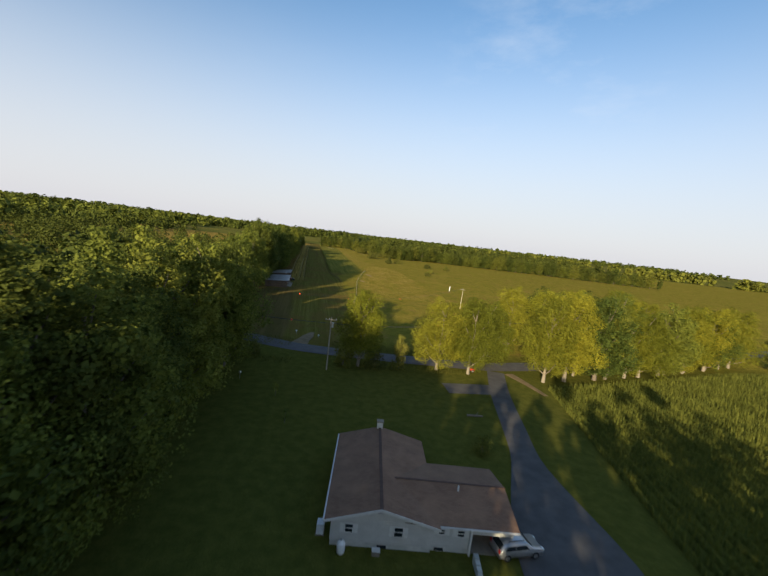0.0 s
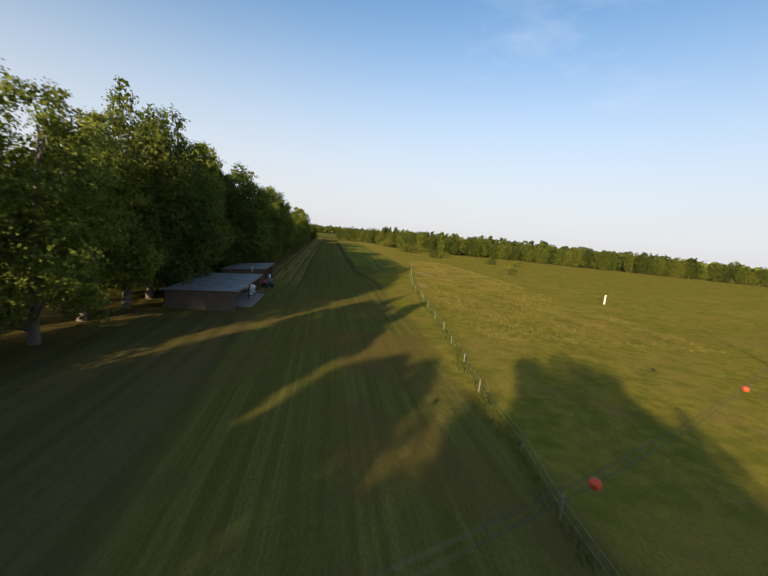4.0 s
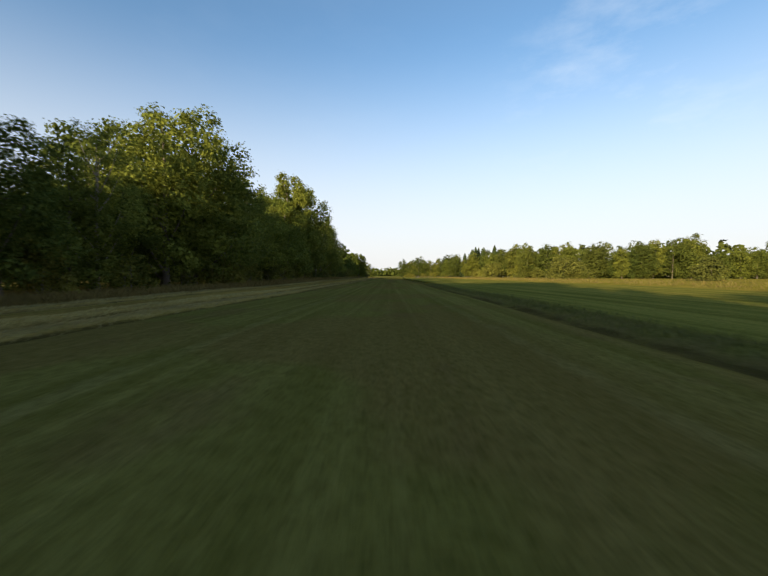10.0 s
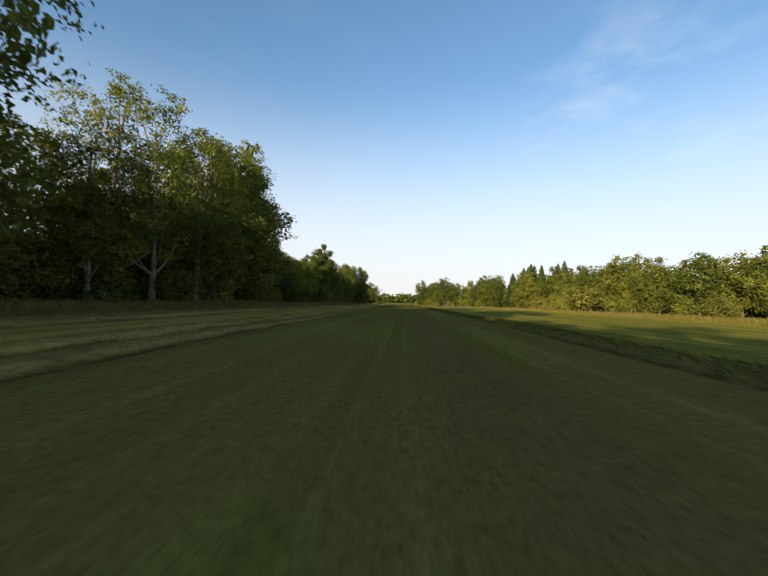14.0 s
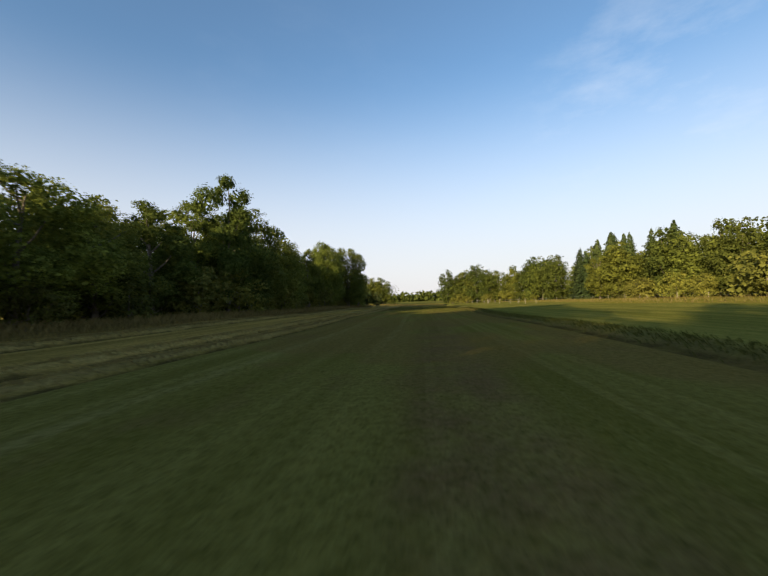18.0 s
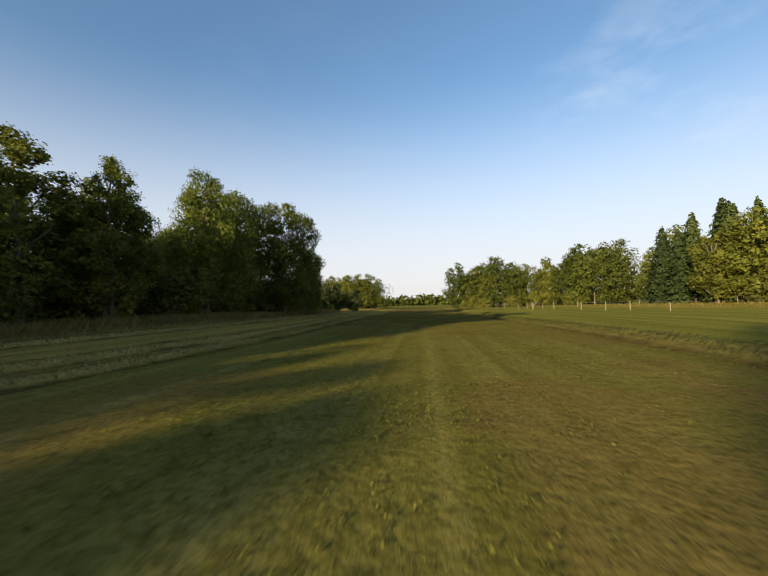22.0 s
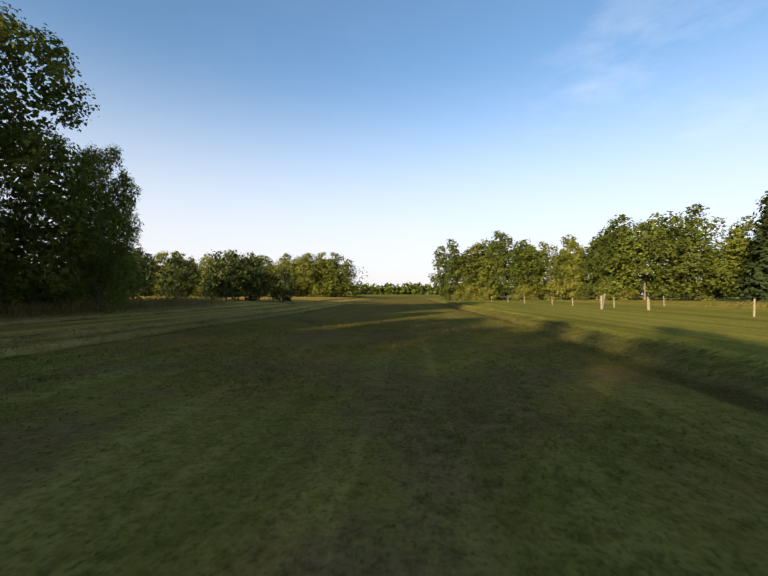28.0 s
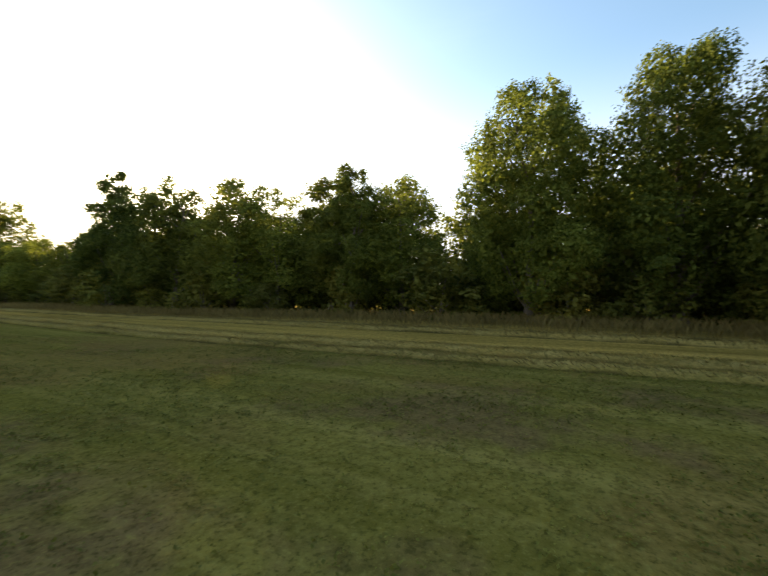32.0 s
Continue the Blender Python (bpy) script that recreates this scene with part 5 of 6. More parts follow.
for t in (0.25, 0.62, 0.86):
    x, y = -0.9 + 31.9 * t, -72.6 + 11.6 * t
    bm = bmesh.new()
    bmesh.ops.create_uvsphere(bm, u_segments=16, v_segments=10, radius=0.16)
    ob = part("marker_ball", turned("m", bm), M_orange, None)
    ob.matrix_basis = pose(x - 0.3, y, 7.3 - 0.9 * 4 * t * (1 - t))
    tagged(ob, "orange aviation marker ball on the power line", "marker ball", "aviation marker balls")
for x, y in ((-6.5, -70.2), (-14.5, -66.7)):
    t = (x + 38.0) / 37.1
    bm = bmesh.new()
    bmesh.ops.create_uvsphere(bm, u_segments=16, v_segments=10, radius=0.16)
    ob = part("marker_ball", turned("m", bm), M_orange, None)
    ob.matrix_basis = pose(x - 0.3, -56.0 - 16.6 * t, 7.3 - 0.9 * 4 * t * (1 - t))
    tagged(ob, "orange aviation marker ball on the power line", "marker ball", "aviation marker balls")


# ---------------------------------------------------------------- open sheds beside the strip
def open_shed(y0, y1, x_front, x_back, z_front, z_back, label, spans=4):
    """A pole shed open to the strip: boards, posts, rafters, fascia and a tin roof in sheets."""
    e = thing("open_shed", pose(x_front, y0, height1(x_front, (y0 + y1) / 2)), label, "shed")
    L, D = y1 - y0, x_back - x_front
    n = spans
    for i in range(n + 1):
        y = 0.1 + (L - 0.2) * i / n
        part("post", box(bmesh.new(), -0.10, 0.10, y - 0.10, y + 0.10, -0.4, z_front - 0.12, 0.01), M_barnwood, e)
        part("post", box(bmesh.new(), D - 0.05, D + 0.09, y - 0.08, y + 0.08, -0.4, z_back - 0.12, 0.01), M_barnwood, e)
    w = 0.24
    for i in range(int(L / w)):
        part("wall_board", box(bmesh.new(), D - 0.09, D - 0.06 - 0.004 * (i % 2), i * w + 0.012, (i + 1) * w - 0.012, -0.05, z_back - 0.1), M_barnwood, e)
    for side in (0.02, L - 0.05):
        for i in range(int(-D / w)):
            x = -i * w - 0.14
            f_ = (x / D)
            zt = z_front + (z_back - z_front) * f_ - 0.12
            part("wall_board", box(bmesh.new(), x - w + 0.012, x - 0.012, side, side + 0.03, -0.05, zt), M_barnwood, e)
    part("fascia", box(bmesh.new(), 0.33, 0.37, -0.3, L + 0.3, z_front - 0.22, z_front + 0.06, 0.005), M_redwood, e, "faded red fascia board")
    part("header", box(bmesh.new(), 0.103, 0.16, 0, L, z_front - 0.36, z_front - 0.13), M_barnwood, e)
    k = round(L / 0.85)
    for i in range(k):
        y = -0.25 + (L + 0.5) * i / k
        bm = bmesh.new()
        loft(bm, [[(0.32, yy, z_front - 0.10), (0.32, yy, z_front + 0.0), (D - 0.3, yy, z_back + 0.0), (D - 0.3, yy, z_back - 0.10)] for yy in (y + 0.2, y + 0.25)])
        bmesh.ops.recalc_face_normals(bm, faces=bm.faces)
        part("rafter", bm, M_barnwood, e)
        a, b = y + 0.006, y + (L + 0.5) / k - 0.006
        sheet = [(0.46, a), (0.46, b), (D - 0.38, b), (D - 0.38, a)]
        zz = lambda x: z_front + (z_back - z_front) * (0.46 - x) / (0.84 - D) + 0.05 + 0.012 * (i % 2)
        part("roof_sheet", slab([(x, yy, zz(x)) for x, yy in sheet], 0.02), M_tin, e, "grey tin roof sheet")
    return e


shed_a = open_shed(5.0, 21.3, -11.7, -19.0, 2.35, 1.95, "long open pole shed with tin roof sheltering a light aeroplane", 2)
shed_b = open_shed(26.0, 37.0, -12.0, -18.4, 2.75, 2.05, "open board shed with red fascia and tin roof", 1)
bm = bmesh.new()
box(bm, -18.2, -10.4, 8.0, 17.9, -0.2, 0.07, 0.02)
tagged(part("concrete_slab", bm, M_concrete, None), "worn pale concrete slab under the open shed", "floor", kind="structure")
bm = bmesh.new()
box(bm, -17.8, -11.3, 27.2, 34.6, -0.2, 0.07, 0.02)
tagged(part("concrete_apron", bm, M_concrete, None), "pale concrete apron in the board shed", "floor", kind="structure")

plane = thing("light_aeroplane", pose(-12.6, 16.3, 0.07, 0, 0, 0), "white strut-braced light aeroplane parked in the shed", "aeroplane")


def oval(x, w, h, z):
    return [(x, w * math.cos(a * math.tau / 16), z + h * math.sin(a * math.tau / 16)) for a in range(16)]


bm = bmesh.new()
loft(bm, [oval(1.15, 0.22, 0.22, 1.05), oval(0.95, 0.42, 0.40, 1.04), oval(0.2, 0.48, 0.50, 1.08), oval(-0.8, 0.50, 0.62, 1.16), oval(-2.2, 0.30, 0.38, 1.02), oval(-4.2, 0.08, 0.14, 0.86)])
part("fuselage", turned("f", bm), M_white, plane)
foil = [(0.45, 0.0), (0.30, 0.09), (-0.1, 0.12), (-0.95, 0.01), (-0.1, -0.03), (0.3, -0.04)]
for s in (-1, 1):
    bm = bmesh.new()
    loft(bm, [[(x * k, s * y, 1.80 + z + 0.02 * y) for x, z in foil] for y, k in ((0.12, 1), (2.4, 1), (4.3, 0.96), (4.5, 0.6))])
    bmesh.ops.recalc_face_normals(bm, faces=bm.faces)
    wing = part("wing", bm, M_white, plane, "white wing")
    part("strut", rod(bmesh.new(), (0.15, s * 0.42, 0.78), (0.15, s * 2.6, 1.80), 0.035), M_white, wing)
    part("strut", rod(bmesh.new(), (-0.55, s * 0.42, 0.80), (-0.55, s * 2.6, 1.80), 0.03), M_white, wing)
    part("gear_leg", rod(bmesh.new(), (0.55, s * 0.35, 0.80), (0.60, s * 0.95, 0.28), 0.045), M_white, plane)
    bm = bmesh.new()
    loft(bm, [[(x, s * 0.98 + w * math.cos(a * math.tau / 10), 0.30 + h * math.sin(a * math.tau / 10)) for a in range(10)] for x, w, h in ((1.0, 0.03, 0.04), (0.85, 0.11, 0.14), (0.55, 0.12, 0.17), (0.1, 0.05, 0.06))])
    part("wheel_fairing", turned("w", bm), M_white, plane, "white wheel fairing")
    wheel("wheel", plane, 0.62, s * 0.98, 0.22, 0.12)
part("cabin_glass", box(bmesh.new(), -0.55, 0.35, -0.46, 0.46, 1.45, 1.76, 0.08), M_glass, plane)
part("spinner", rod(bmesh.new(), (1.15, 0, 1.05), (1.42, 0, 1.05), 0.15, 0.03, 12), M_red, plane)
part("propeller", box(bmesh.new(), 1.20, 1.24, -0.85, 0.85, 0.98, 1.12, 0.015), M_redwood, plane, "dark wooden propeller at rest")
bm = bmesh.new()
loft(bm, [[(-3.6, y, 0.92), (-4.3, y, 0.92), (-4.5, y, 1.95), (-4.1, y, 1.95)] for y in (-0.03, 0.03)])
part("fin", bm, M_white, plane)
part("tailplane", box(bmesh.new(), -4.35, -3.7, -1.3, 1.3, 0.93, 0.98, 0.01), M_white, plane)
part("tail_skid", rod(bmesh.new(), (-4.1, 0, 0.8), (-4.25, 0, 0.0), 0.03), M_black, plane)

dish = thing("satellite_dish", pose(-13.4, 23.4, height1(-13.4, 23.4)), "white satellite dish on a steel pipe between the sheds", "satellite dish")
part("pipe", rod(bmesh.new(), (0, 0, -0.3), (0, 0, 2.5), 0.05), M_galv, dish)
bm = bmesh.new()
rings = [[(0.16 * (r / 0.5) ** 2, r * math.cos(a * math.tau / 20) * 0.86, 2.85 + r * math.sin(a * math.tau / 20)) for a in range(20)] for r in (0.02, 0.2, 0.36, 0.5)]
loft(bm, rings)
part("reflector", turned("r", bm), M_white, dish, "white dish")
part("feed_arm", rod(bmesh.new(), (0.1, 0, 2.4), (0.65, 0, 2.75), 0.02), M_galv, dish)

quad = thing("quad_bike", pose(-10.9, 24.2, height1(-10.9, 24.2), 0, 0, 50), "black and red four-wheeled quad bike on the grass", "quad bike")
for x in (-0.6, 0.6):
    for y in (-0.42, 0.42):
        wheel("wheel", quad, x, y, 0.27, 0.22, M_black)
bm = bmesh.new()
loft(bm, [[(x, w * math.cos(a * math.tau / 10), z + h * math.sin(a * math.tau / 10)) for a in range(10)] for x, w, h, z in ((-0.85, 0.2, 0.1, 0.68), (-0.5, 0.34, 0.16, 0.66), (0.0, 0.18, 0.2, 0.62), (0.5, 0.32, 0.18, 0.66), (0.85, 0.18, 0.1, 0.62))])
part("bodywork", turned("b", bm), M_black, quad)
for x in (-0.6, 0.6):
    for y in (-0.42, 0.42):
        bm = bmesh.new()
        loft(bm, [[(x + r * math.cos(a), yy, 0.27 + r * math.sin(a)) for r, seq in ((0.33, (0.3, 0.8, 1.3, 1.84, 2.34, 2.84)), (0.36, (2.84, 2.34, 1.84, 1.3, 0.8, 0.3))) for a in seq] for yy in (y - 0.12, y + 0.12)])
        bmesh.ops.recalc_face_normals(bm, faces=bm.faces)
        part("mudguard", bm, M_black, quad)
part("headlamp", rod(bmesh.new(), (0.80, 0, 0.72), (0.88, 0, 0.72), 0.07, seg=12), M_white, quad, "round pale headlamp")
part("seat", box(bmesh.new(), -0.55, 0.15, -0.15, 0.15, 0.78, 0.9, 0.04), M_rubber, quad)
part("tail_box", box(bmesh.new(), -0.95, -0.55, -0.3, 0.3, 0.82, 1.08, 0.03), M_red, quad, "red box on the rear rack")
part("front_rack", box(bmesh.new(), 0.45, 0.9, -0.32, 0.32, 0.86, 0.90, 0.01), M_black, quad)
bm = bmesh.new()
rod(bm, (0.3, 0, 0.7), (0.2, 0, 1.02), 0.025)
rod(bm, (0.2, -0.36, 1.05), (0.2, 0.36, 1.05), 0.02)
part("handlebar", bm, M_black, quad)

trail = thing("utility_trailer", pose(-12.95, 33.3, 0.07, 0, 0, 90), "small utility trailer with pale wheels in the shed", "trailer")
for s in (-1, 1):
    wheel("wheel", trail, 0.0, s * 0.78, 0.30, 0.16, M_white)
    part("fender", box(bmesh.new(), -0.42, 0.42, s * 0.78 - 0.12, s * 0.78 + 0.12, 0.66, 0.70, 0.01), M_black, trail)
part("deck", box(bmesh.new(), -1.2, 1.2, -0.64, 0.64, 0.42, 0.50, 0.01), M_barnwood, trail)
for s in (-1, 1):
    part("side_rail", box(bmesh.new(), -1.2, 1.2, s * 0.62 - 0.02, s * 0.62 + 0.02, 0.503, 0.85, 0.01), M_black, trail)
part("tongue", rod(bmesh.new(), (-1.2, 0, 0.42), (-2.1, 0, 0.38), 0.04), M_black, trail)
drum = thing("white_drum", pose(-12.3, 35.5, 0.02), "white plastic drum beside the trailer", "drum")
bm = bmesh.new()
loft(bm, [[(r * math.cos(a * math.tau / 16), r * math.sin(a * math.tau / 16), z) for a in range(16)] for r, z in ((0.24, 0), (0.27, 0.1), (0.27, 0.55), (0.22, 0.66))])
part("body", turned("d", bm), M_white, drum)
part("lid", rod(bmesh.new(), (0, 0, 0.66), (0, 0, 0.70), 0.16), M_white, drum)
for i, (x, y, z) in enumerate(((-18.22, 31.6, 1.1), (-18.22, 29.4, 0.9), (-14.0, 20.6, 0.4))):
    e = thing("wall_box", pose(x, y, z), "white electrical box on the shed boards" if i < 2 else "white bucket standing on the shed slab", "box")
    part("casing", box(bmesh.new(), -0.06, 0.06, -0.12, 0.12, -0.18, 0.18, 0.02), M_white, e)
    part("pipe", rod(bmesh.new(), (0, 0, -z + 0.07), (0, 0, -0.18), 0.02), M_galv, e)
bench = thing("workbench", pose(-17.0, 19.6, 0.0), "rough wooden workbench against the shed boards", "workbench")
part("top", box(bmesh.new(), -0.7, 0.7, -1.2, 1.2, 0.8, 0.86, 0.01), M_barnwood, bench)
for x in (-0.6, 0.6):
    for y in (-1.1, 1.1):
        part("leg", box(bmesh.new(), x - 0.05, x + 0.05, y - 0.05, y + 0.05, 0, 0.8), M_barnwood, bench)


snag = thing("dead_snag", pose(-16.6, 200.4, height1(-16.6, 200.4), 0, 8, 0), "bleached forked dead snag leaning below the trees", "dead tree")
_tv, _tf = tube([(0, 0, -0.3), (0.05, 0.0, 0.5), (0.30, 0.05, 1.1), (0.42, 0.0, 1.75), (0.62, 0.05, 2.3)], [0.13, 0.10, 0.075, 0.05, 0.015], 7)
child("trunk", mesh_of("trunk", _tv, _tf, M_bark_pale, True), snag)
_tv, _tf = tube([(0.12, 0, 0.7), (-0.10, 0.08, 1.05), (-0.16, 0.1, 1.4)], [0.055, 0.04, 0.012], 6)
child("branch", mesh_of("branch", _tv, _tf, M_bark_pale, True), snag)


ribbon("bare_earth", [(-12.6, 18.4), (-12.2, 20.4), (-11.6, 22.2)], lambda s: 1.0 + 1.6 * math.sin(math.pi * s), M_gravel, 0.03, "bare brown earth trodden beside the shed", "ground")


# ---------------------------------------------------------------- fences
fence_rng = random.Random(3)


def fence(name, points, step, h, label, wires=2, lean=3.0):
    e = thing(name, Matrix(), label, "fence")
    tops = []
    for (x0, y0), (x1, y1) in zip(points, points[1:]):
        n = max(1, round(math.hypot(x1 - x0, y1 - y0) / step))
        for i in range(n):
            t = i / n
            x, y = x0 + (x1 - x0) * t, y0 + (y1 - y0) * t
            x, y = x + fence_rng.uniform(-0.15, 0.15), y + fence_rng.uniform(-0.9, 0.9)
            z, hh = height1(x, y), h * fence_rng.uniform(0.75, 1.15)
            a, b = fence_rng.uniform(-lean, lean) * 0.02, fence_rng.uniform(-lean, lean) * 0.02
            part("post", rod(bmesh.new(), (x, y, z - 0.4), (x + a, y + b, z + hh), 0.042, 0.034, 7), M_post, e)
            tops.append((x, y, z + h))
    for k in range(wires):
        bm = bmesh.new()
        for p, q in zip(tops, tops[1:]):
            d = 0.12 + 0.38 * k
            rod(bm, (p[0], p[1], p[2] - d), (q[0], q[1], q[2] - d), 0.004, seg=3, cap=False)
        part("wire", bm, M_galv, e)
    return e


fence("fence", [(5.0, -47), (7.0, -33.7), (10.3, -9.7), (13.4, 15), (16.0, 36.6), (18.6, 52), (21.5, 66), (27, 92)], 5.6, 1.05, "line of leaning pale wooden fence posts beside the strip")
fence("fence", [(19.5, 288), (18.8, 297), (17.6, 309), (16.2, 325), (13, 350)], 6.0, 0.95, "pale wooden fence posts at the end of the strip")
fence("fence", [(17.6, 310), (24, 318), (42.7, 320.3), (45.7, 257.4), (45, 232)], 8.0, 0.85, "pale wooden fence posts across the far pasture")
for name_, line_ in (("dirt_patch", [(24.6, 73.5), (25.4, 68), (26.2, 62.5)]), ("dirt_patch", [(18.4, 44.5), (19.2, 42.0), (19.6, 39.5)])):
    ribbon(name_, line_, lambda s: 0.4 + 1.5 * math.sin(math.pi * s), M_gravel, 0.035, "bare sandy earth patch beside the field fence", "ground")
gate = thing("rail_brace", pose(15.6, 312, height1(15.6, 312), 0, 0, 60), "fallen pale rails of a broken fence brace", "fence rail")
part("rail", rod(bmesh.new(), (-1.2, 0, 0.05), (0.8, 0, 1.1), 0.06), M_post, gate)
part("rail", rod(bmesh.new(), (-0.9, 0.15, 0.7), (1.2, 0.15, 0.45), 0.06), M_post, gate)
part("post", rod(bmesh.new(), (-0.9, 0.07, -0.3), (-0.9, 0.07, 1.0), 0.07), M_post, gate)


# ---------------------------------------------------------------- corn, tall grass and mown tufts
def blades(name, pos, h, lean, width, mat, label, category, seed):
    """Narrow upright blades at the places, each two triangles bent over."""
    rg = np.random.default_rng(seed)
    n = len(pos)
    a = rg.random(n) * math.tau
    hh = h * rg.uniform(0.6, 1.3, n)
    dx = np.stack([np.cos(a), np.sin(a), np.zeros(n)], 1)
    sx = np.stack([-np.sin(a), np.cos(a), np.zeros(n)], 1) * width * rg.uniform(0.7, 1.3, n)[:, None]
    up = np.array([0, 0, 1.0]) * hh[:, None]
    bend = dx * (lean * hh * rg.uniform(0.3, 1.2, n))[:, None]
    v = np.stack([pos - sx, pos + sx, pos + up * 0.6 + bend * 0.4 + sx * 0.6, pos + up + bend], 1).reshape(-1, 3)
    i = np.arange(n)[:, None] * 4
    f = np.concatenate([i + [0, 1, 2], i + [0, 2, 3]], 1).reshape(-1, 3)
    return tagged(new(name, soup(name, v, f, mat, True)), label, category, kind="stuff")


def spread(n, x0, x1, y0, y1, seed, keep=None):
    rg = np.random.default_rng(seed)
    x, y = rg.uniform(x0, x1, n), rg.uniform(y0, y1, n)
    if keep is not None:
        k = keep(x, y, rg)
        x, y = x[k], y[k]
    return np.stack([x, y, height(x, y) - 0.02], 1)


# corn in rows that run away from the drive
cr = np.random.default_rng(5)
rows_ = []
for r_ in range(72):
    t = np.arange(0, 76, 0.20)
    x = 22.3 + r_ * 1.05 + t * 0.205 + cr.normal(0, 0.04, len(t))
    y = -118 + t * 0.70 + r_ * 0.02 + cr.normal(0, 0.05, len(t))
    k = (y < -76.8 + 0.24 * (x - 34)) & (x < 104) & (y > -118)
    rows_.append(np.stack([x[k], y[k], height(x[k], y[k])], 1))
corn_at = np.concatenate(rows_)
blades("corn_field", np.repeat(corn_at, 3, 0) + np.random.default_rng(6).normal(0, 0.06, (len(corn_at) * 3, 3)) * [1, 1, 0], 0.85, 0.16, 0.05, M_corn, "rows of ripening corn beside the driveway", "corn", 8)
blades("tall_grass_west", spread(70000, -17.6, -12.6, 46, 312, 9, lambda x, y, g: g.random(len(x)) < np.clip((-12.6 - x) / 2.2, 0.05, 1)), 0.46, 0.5, 0.006, M_dry, "fringe of tall straw-coloured grass below the trees", "grass", 10)
blades("tall_grass_east", spread(24000, 25, 60, 52, 318, 11, lambda x, y, g: g.random(len(x)) < np.clip(np.exp(-(x - 26.5) / 9), 0.08, 1)), 0.40, 0.6, 0.012, M_dry, "uncut hay standing along the field's edge", "grass", 12)
fl = np.concatenate([np.linspace((5.0, -47), (10.3, -9.7), 40), np.linspace((10.3, -9.7), (16, 36.6), 45), np.linspace((16, 36.6), (27, 92), 50)])
fr = np.random.default_rng(13)
fp = np.repeat(fl, 34, 0) + fr.normal(0, 1, (len(fl) * 34, 2)) * [0.30, 0.8]
blades("fence_line_grass", np.stack([fp[:, 0], fp[:, 1], height(fp[:, 0], fp[:, 1])], 1), 0.34, 0.6, 0.014, M_bush, "rank weeds along the fence line", "grass", 14)
blades("roadside_weeds", spread(9000, -24, 22, -72, -50, 15, lambda x, y, g: (np.abs(y + 64.8 + (x - 2) * 0.13 + 0.004 * (x - 8) ** 2 * (x < 0)) > 3.2) & (np.abs(y + 64.8 + (x - 2) * 0.13) < 7.5) & (np.abs(x + 3) > 3.5)), 0.5, 0.5, 0.03, M_blade, "unmown weeds along the road edge", "grass", 16)
blades("hay_field_grass", spread(60000, 16, 48, 0, 120, 17, lambda x, y, g: (x > 16.5 + np.maximum(0, y - 36) * 0.19) & (g.random(len(x)) < 0.45 + 0.4 * np.sin(x * 0.6 + 1.3 * np.sin(y * 0.23)) * np.sin(y * 0.31 + x * 0.2))), 0.24, 0.8, 0.010, M_dry, "patchy tall hay in the open field", "grass", 18)


def turf(name, n, x0, x1, y0, y1, seed, label, fade):
    """Short mown turf: tufts of tiny clover leaves and clipped blades."""
    rg = np.random.default_rng(seed)
    tufts = n // 7
    cx, cy = rg.uniform(x0, x1, tufts), rg.uniform(y0, y1, tufts)
    edge_ = np.minimum.reduce([(cx - x0) / 3.5, (x1 - cx) / 2.5, (cy - y0) / 4.0 if fade else np.ones(tufts), (y1 - cy) / 9.0 if not fade else np.ones(tufts)])
    worn_ = np.sin(cx * 0.9 + 1.4 * np.sin(cy * 0.55)) * np.sin(cy * 0.8 + 1.1 * np.sin(cx * 0.7 + 2.0))   # thinner where the turf has died back
    keep = rg.random(tufts) < np.clip(edge_, 0, 1) * np.clip(0.62 + 1.1 * worn_, 0.18, 1.0)
    cx, cy = cx[keep], cy[keep]
    tufts = len(cx)
    x = np.repeat(cx, 7) + rg.normal(0, 0.030, tufts * 7)
    y = np.repeat(cy, 7) + rg.normal(0, 0.030, tufts * 7)
    p = np.stack([x, y, height(x, y) + rg.uniform(0.004, 0.036, len(x))], 1)
    v, f = leaf_cards(rg, p, rg.normal(size=p.shape) * 0.4 + [0, 0, 1.0], 0.0125)
    tagged(new(name, soup(name, v, f, M_blade, True)), label, "grass", kind="stuff")


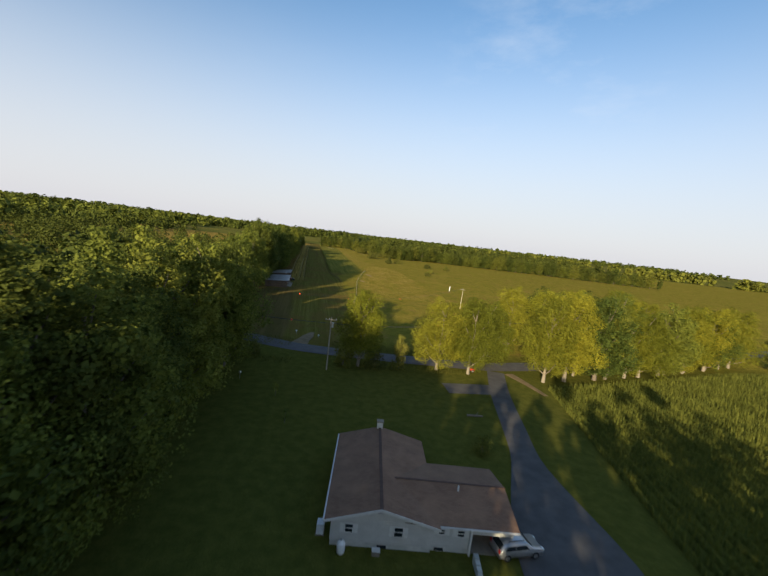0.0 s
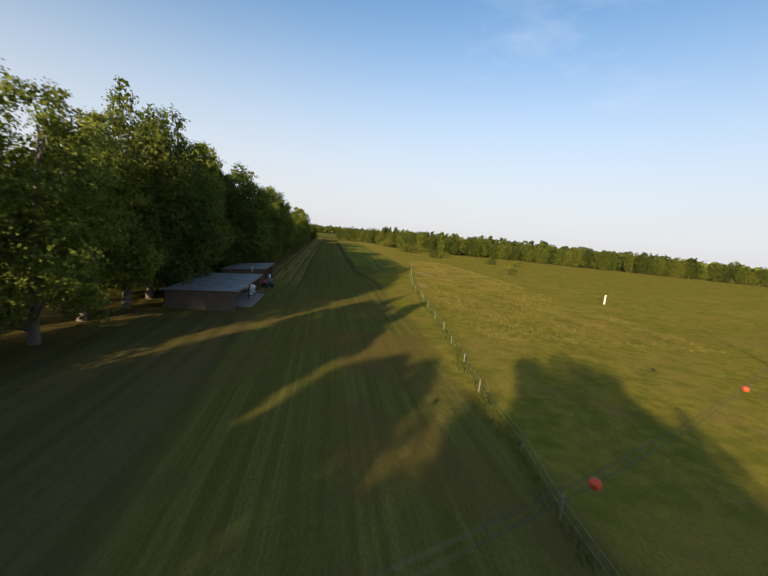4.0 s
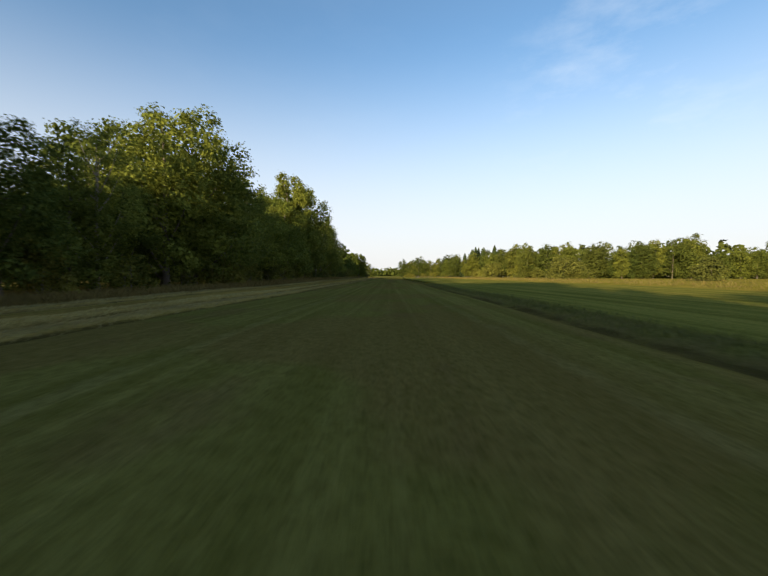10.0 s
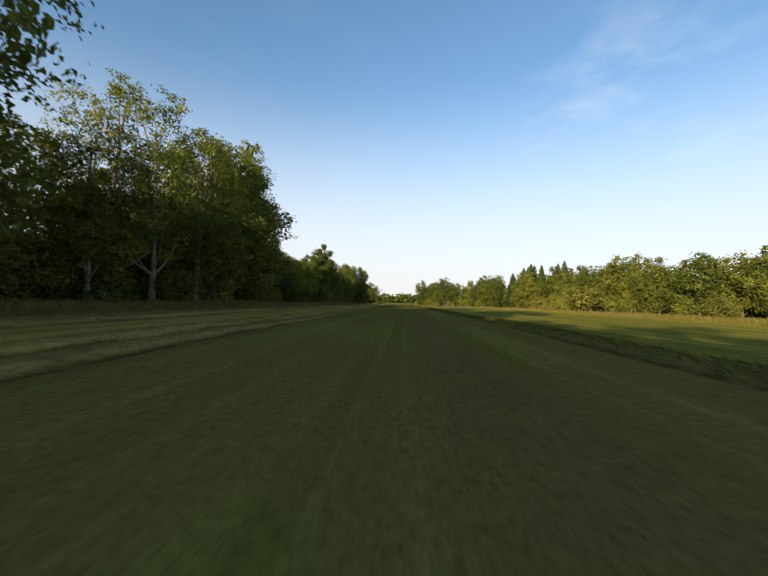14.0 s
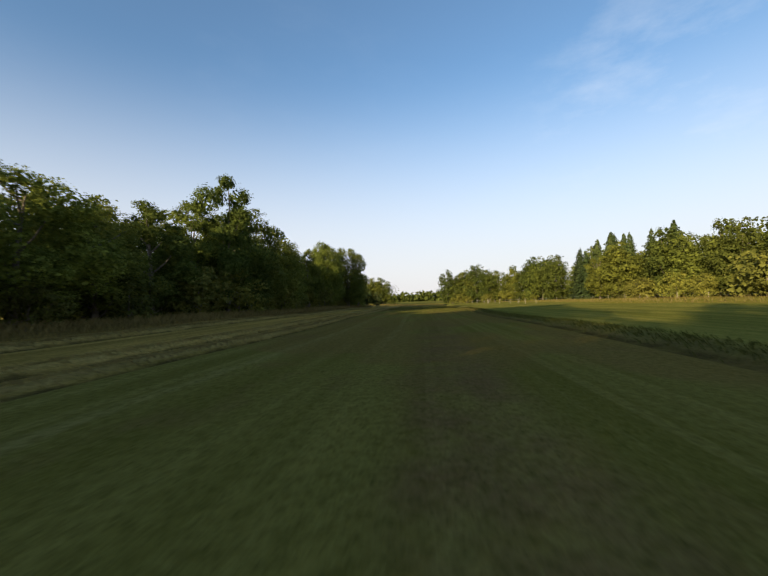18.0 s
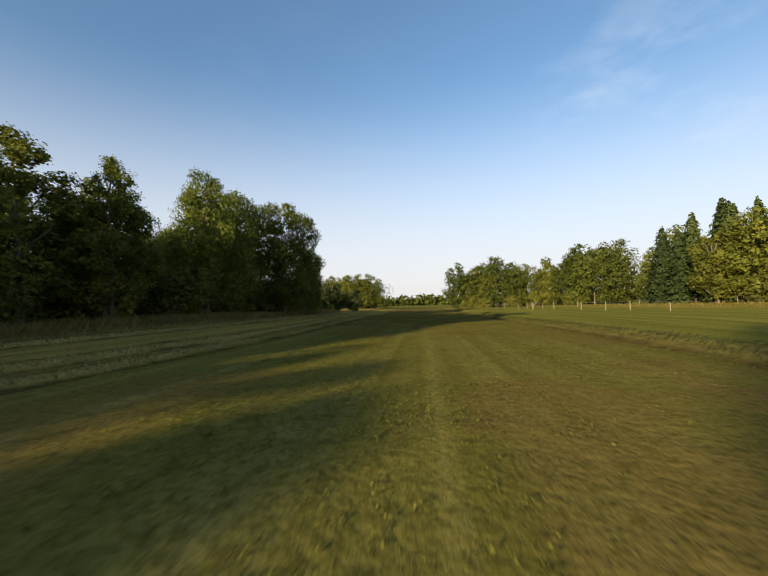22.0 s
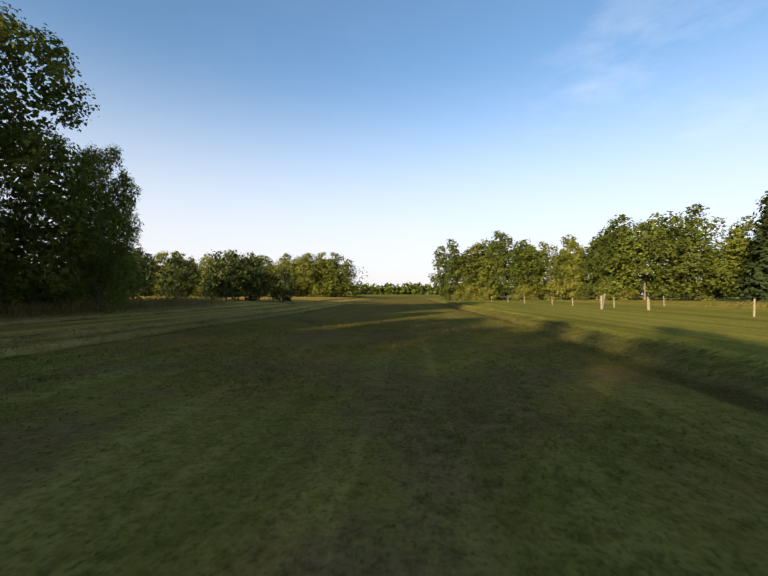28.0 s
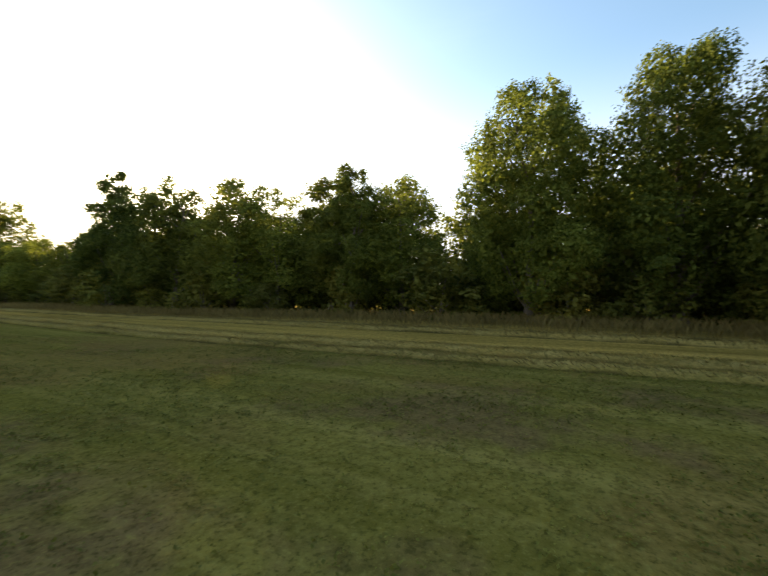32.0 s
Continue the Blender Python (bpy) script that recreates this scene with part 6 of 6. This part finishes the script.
turf("mown_grass_far_end", 400000, -10, 8.0, 275, 304, 19, "short mown turf on the end of the strip", False)
turf("mown_grass_strip", 130000, -6, 6, 250, 275, 21, "short mown turf along the strip", True)


def windrow(name, x0, y0, y1, n, h, mat, label, seed, spread_=0.22):
    """A low raked ridge of cut grass along the strip."""
    rg = np.random.default_rng(seed)
    y = rg.uniform(y0, y1, n)
    x = x0 + 0.16 * np.sin(y * 0.045) + 0.07 * np.sin(y * 0.19 + 1.0) + rg.normal(0, spread_, n)
    blades(name, np.stack([x, y, height(x, y)], 1), h, 2.2, 0.008, mat, label, "grass", seed)


for i_, (x_, h_) in enumerate(((-7.05, 0.07), (-8.85, 0.08), (-12.75, 0.09))):
    windrow("windrow", x_, 40, 308, 30000, h_, M_cut, "low raked windrow of dry cut grass beside the strip", 31 + i_)
windrow("ditch_grass", 5.95, 66, 330, 20000, 0.10, M_blade, "rough dry grass along the mown edge", 41, 0.30)


# ---------------------------------------------------------------- field line across the end of the strip
utility_pole(-22.5, -46.8, 9.2, "utility pole rising from the shrubs north of the road", M_pole)
FIELD_A, FIELD_B = Vector((-22.5, -46.8, 9.0)), Vector((45.6, -8.9, 6.8))


def field_line(t, s):
    p = FIELD_A.lerp(FIELD_B, t)
    return Vector((p.x, p.y, p.z - 4 * 4.1 * t * (1 - t) + s))


for s in (0.0, 0.35):
    cu = bpy.data.curves.new("power_line", "CURVE")
    cu.dimensions, cu.bevel_depth, cu.bevel_resolution = "3D", 0.014, 1
    sp = cu.splines.new("POLY")
    sp.points.add(24)
    for i_, p_ in enumerate(sp.points):
        p_.co = (*field_line(i_ / 24, s), 1)
    cu.materials.append(M_wire)
    tagged(new("power_line", cu), "thin sagging power cable across the end of the airstrip", "cable", "power lines")
for t in (0.236, 0.416, 0.646):
    bm = bmesh.new()
    bmesh.ops.create_uvsphere(bm, u_segments=16, v_segments=10, radius=0.17)
    ob = part("marker_ball", turned("m", bm), M_orange, None)
    ob.matrix_basis = Matrix.Translation(field_line(t, 0.0))
    tagged(ob, "orange aviation marker ball on the field power line", "marker ball", "aviation marker balls")
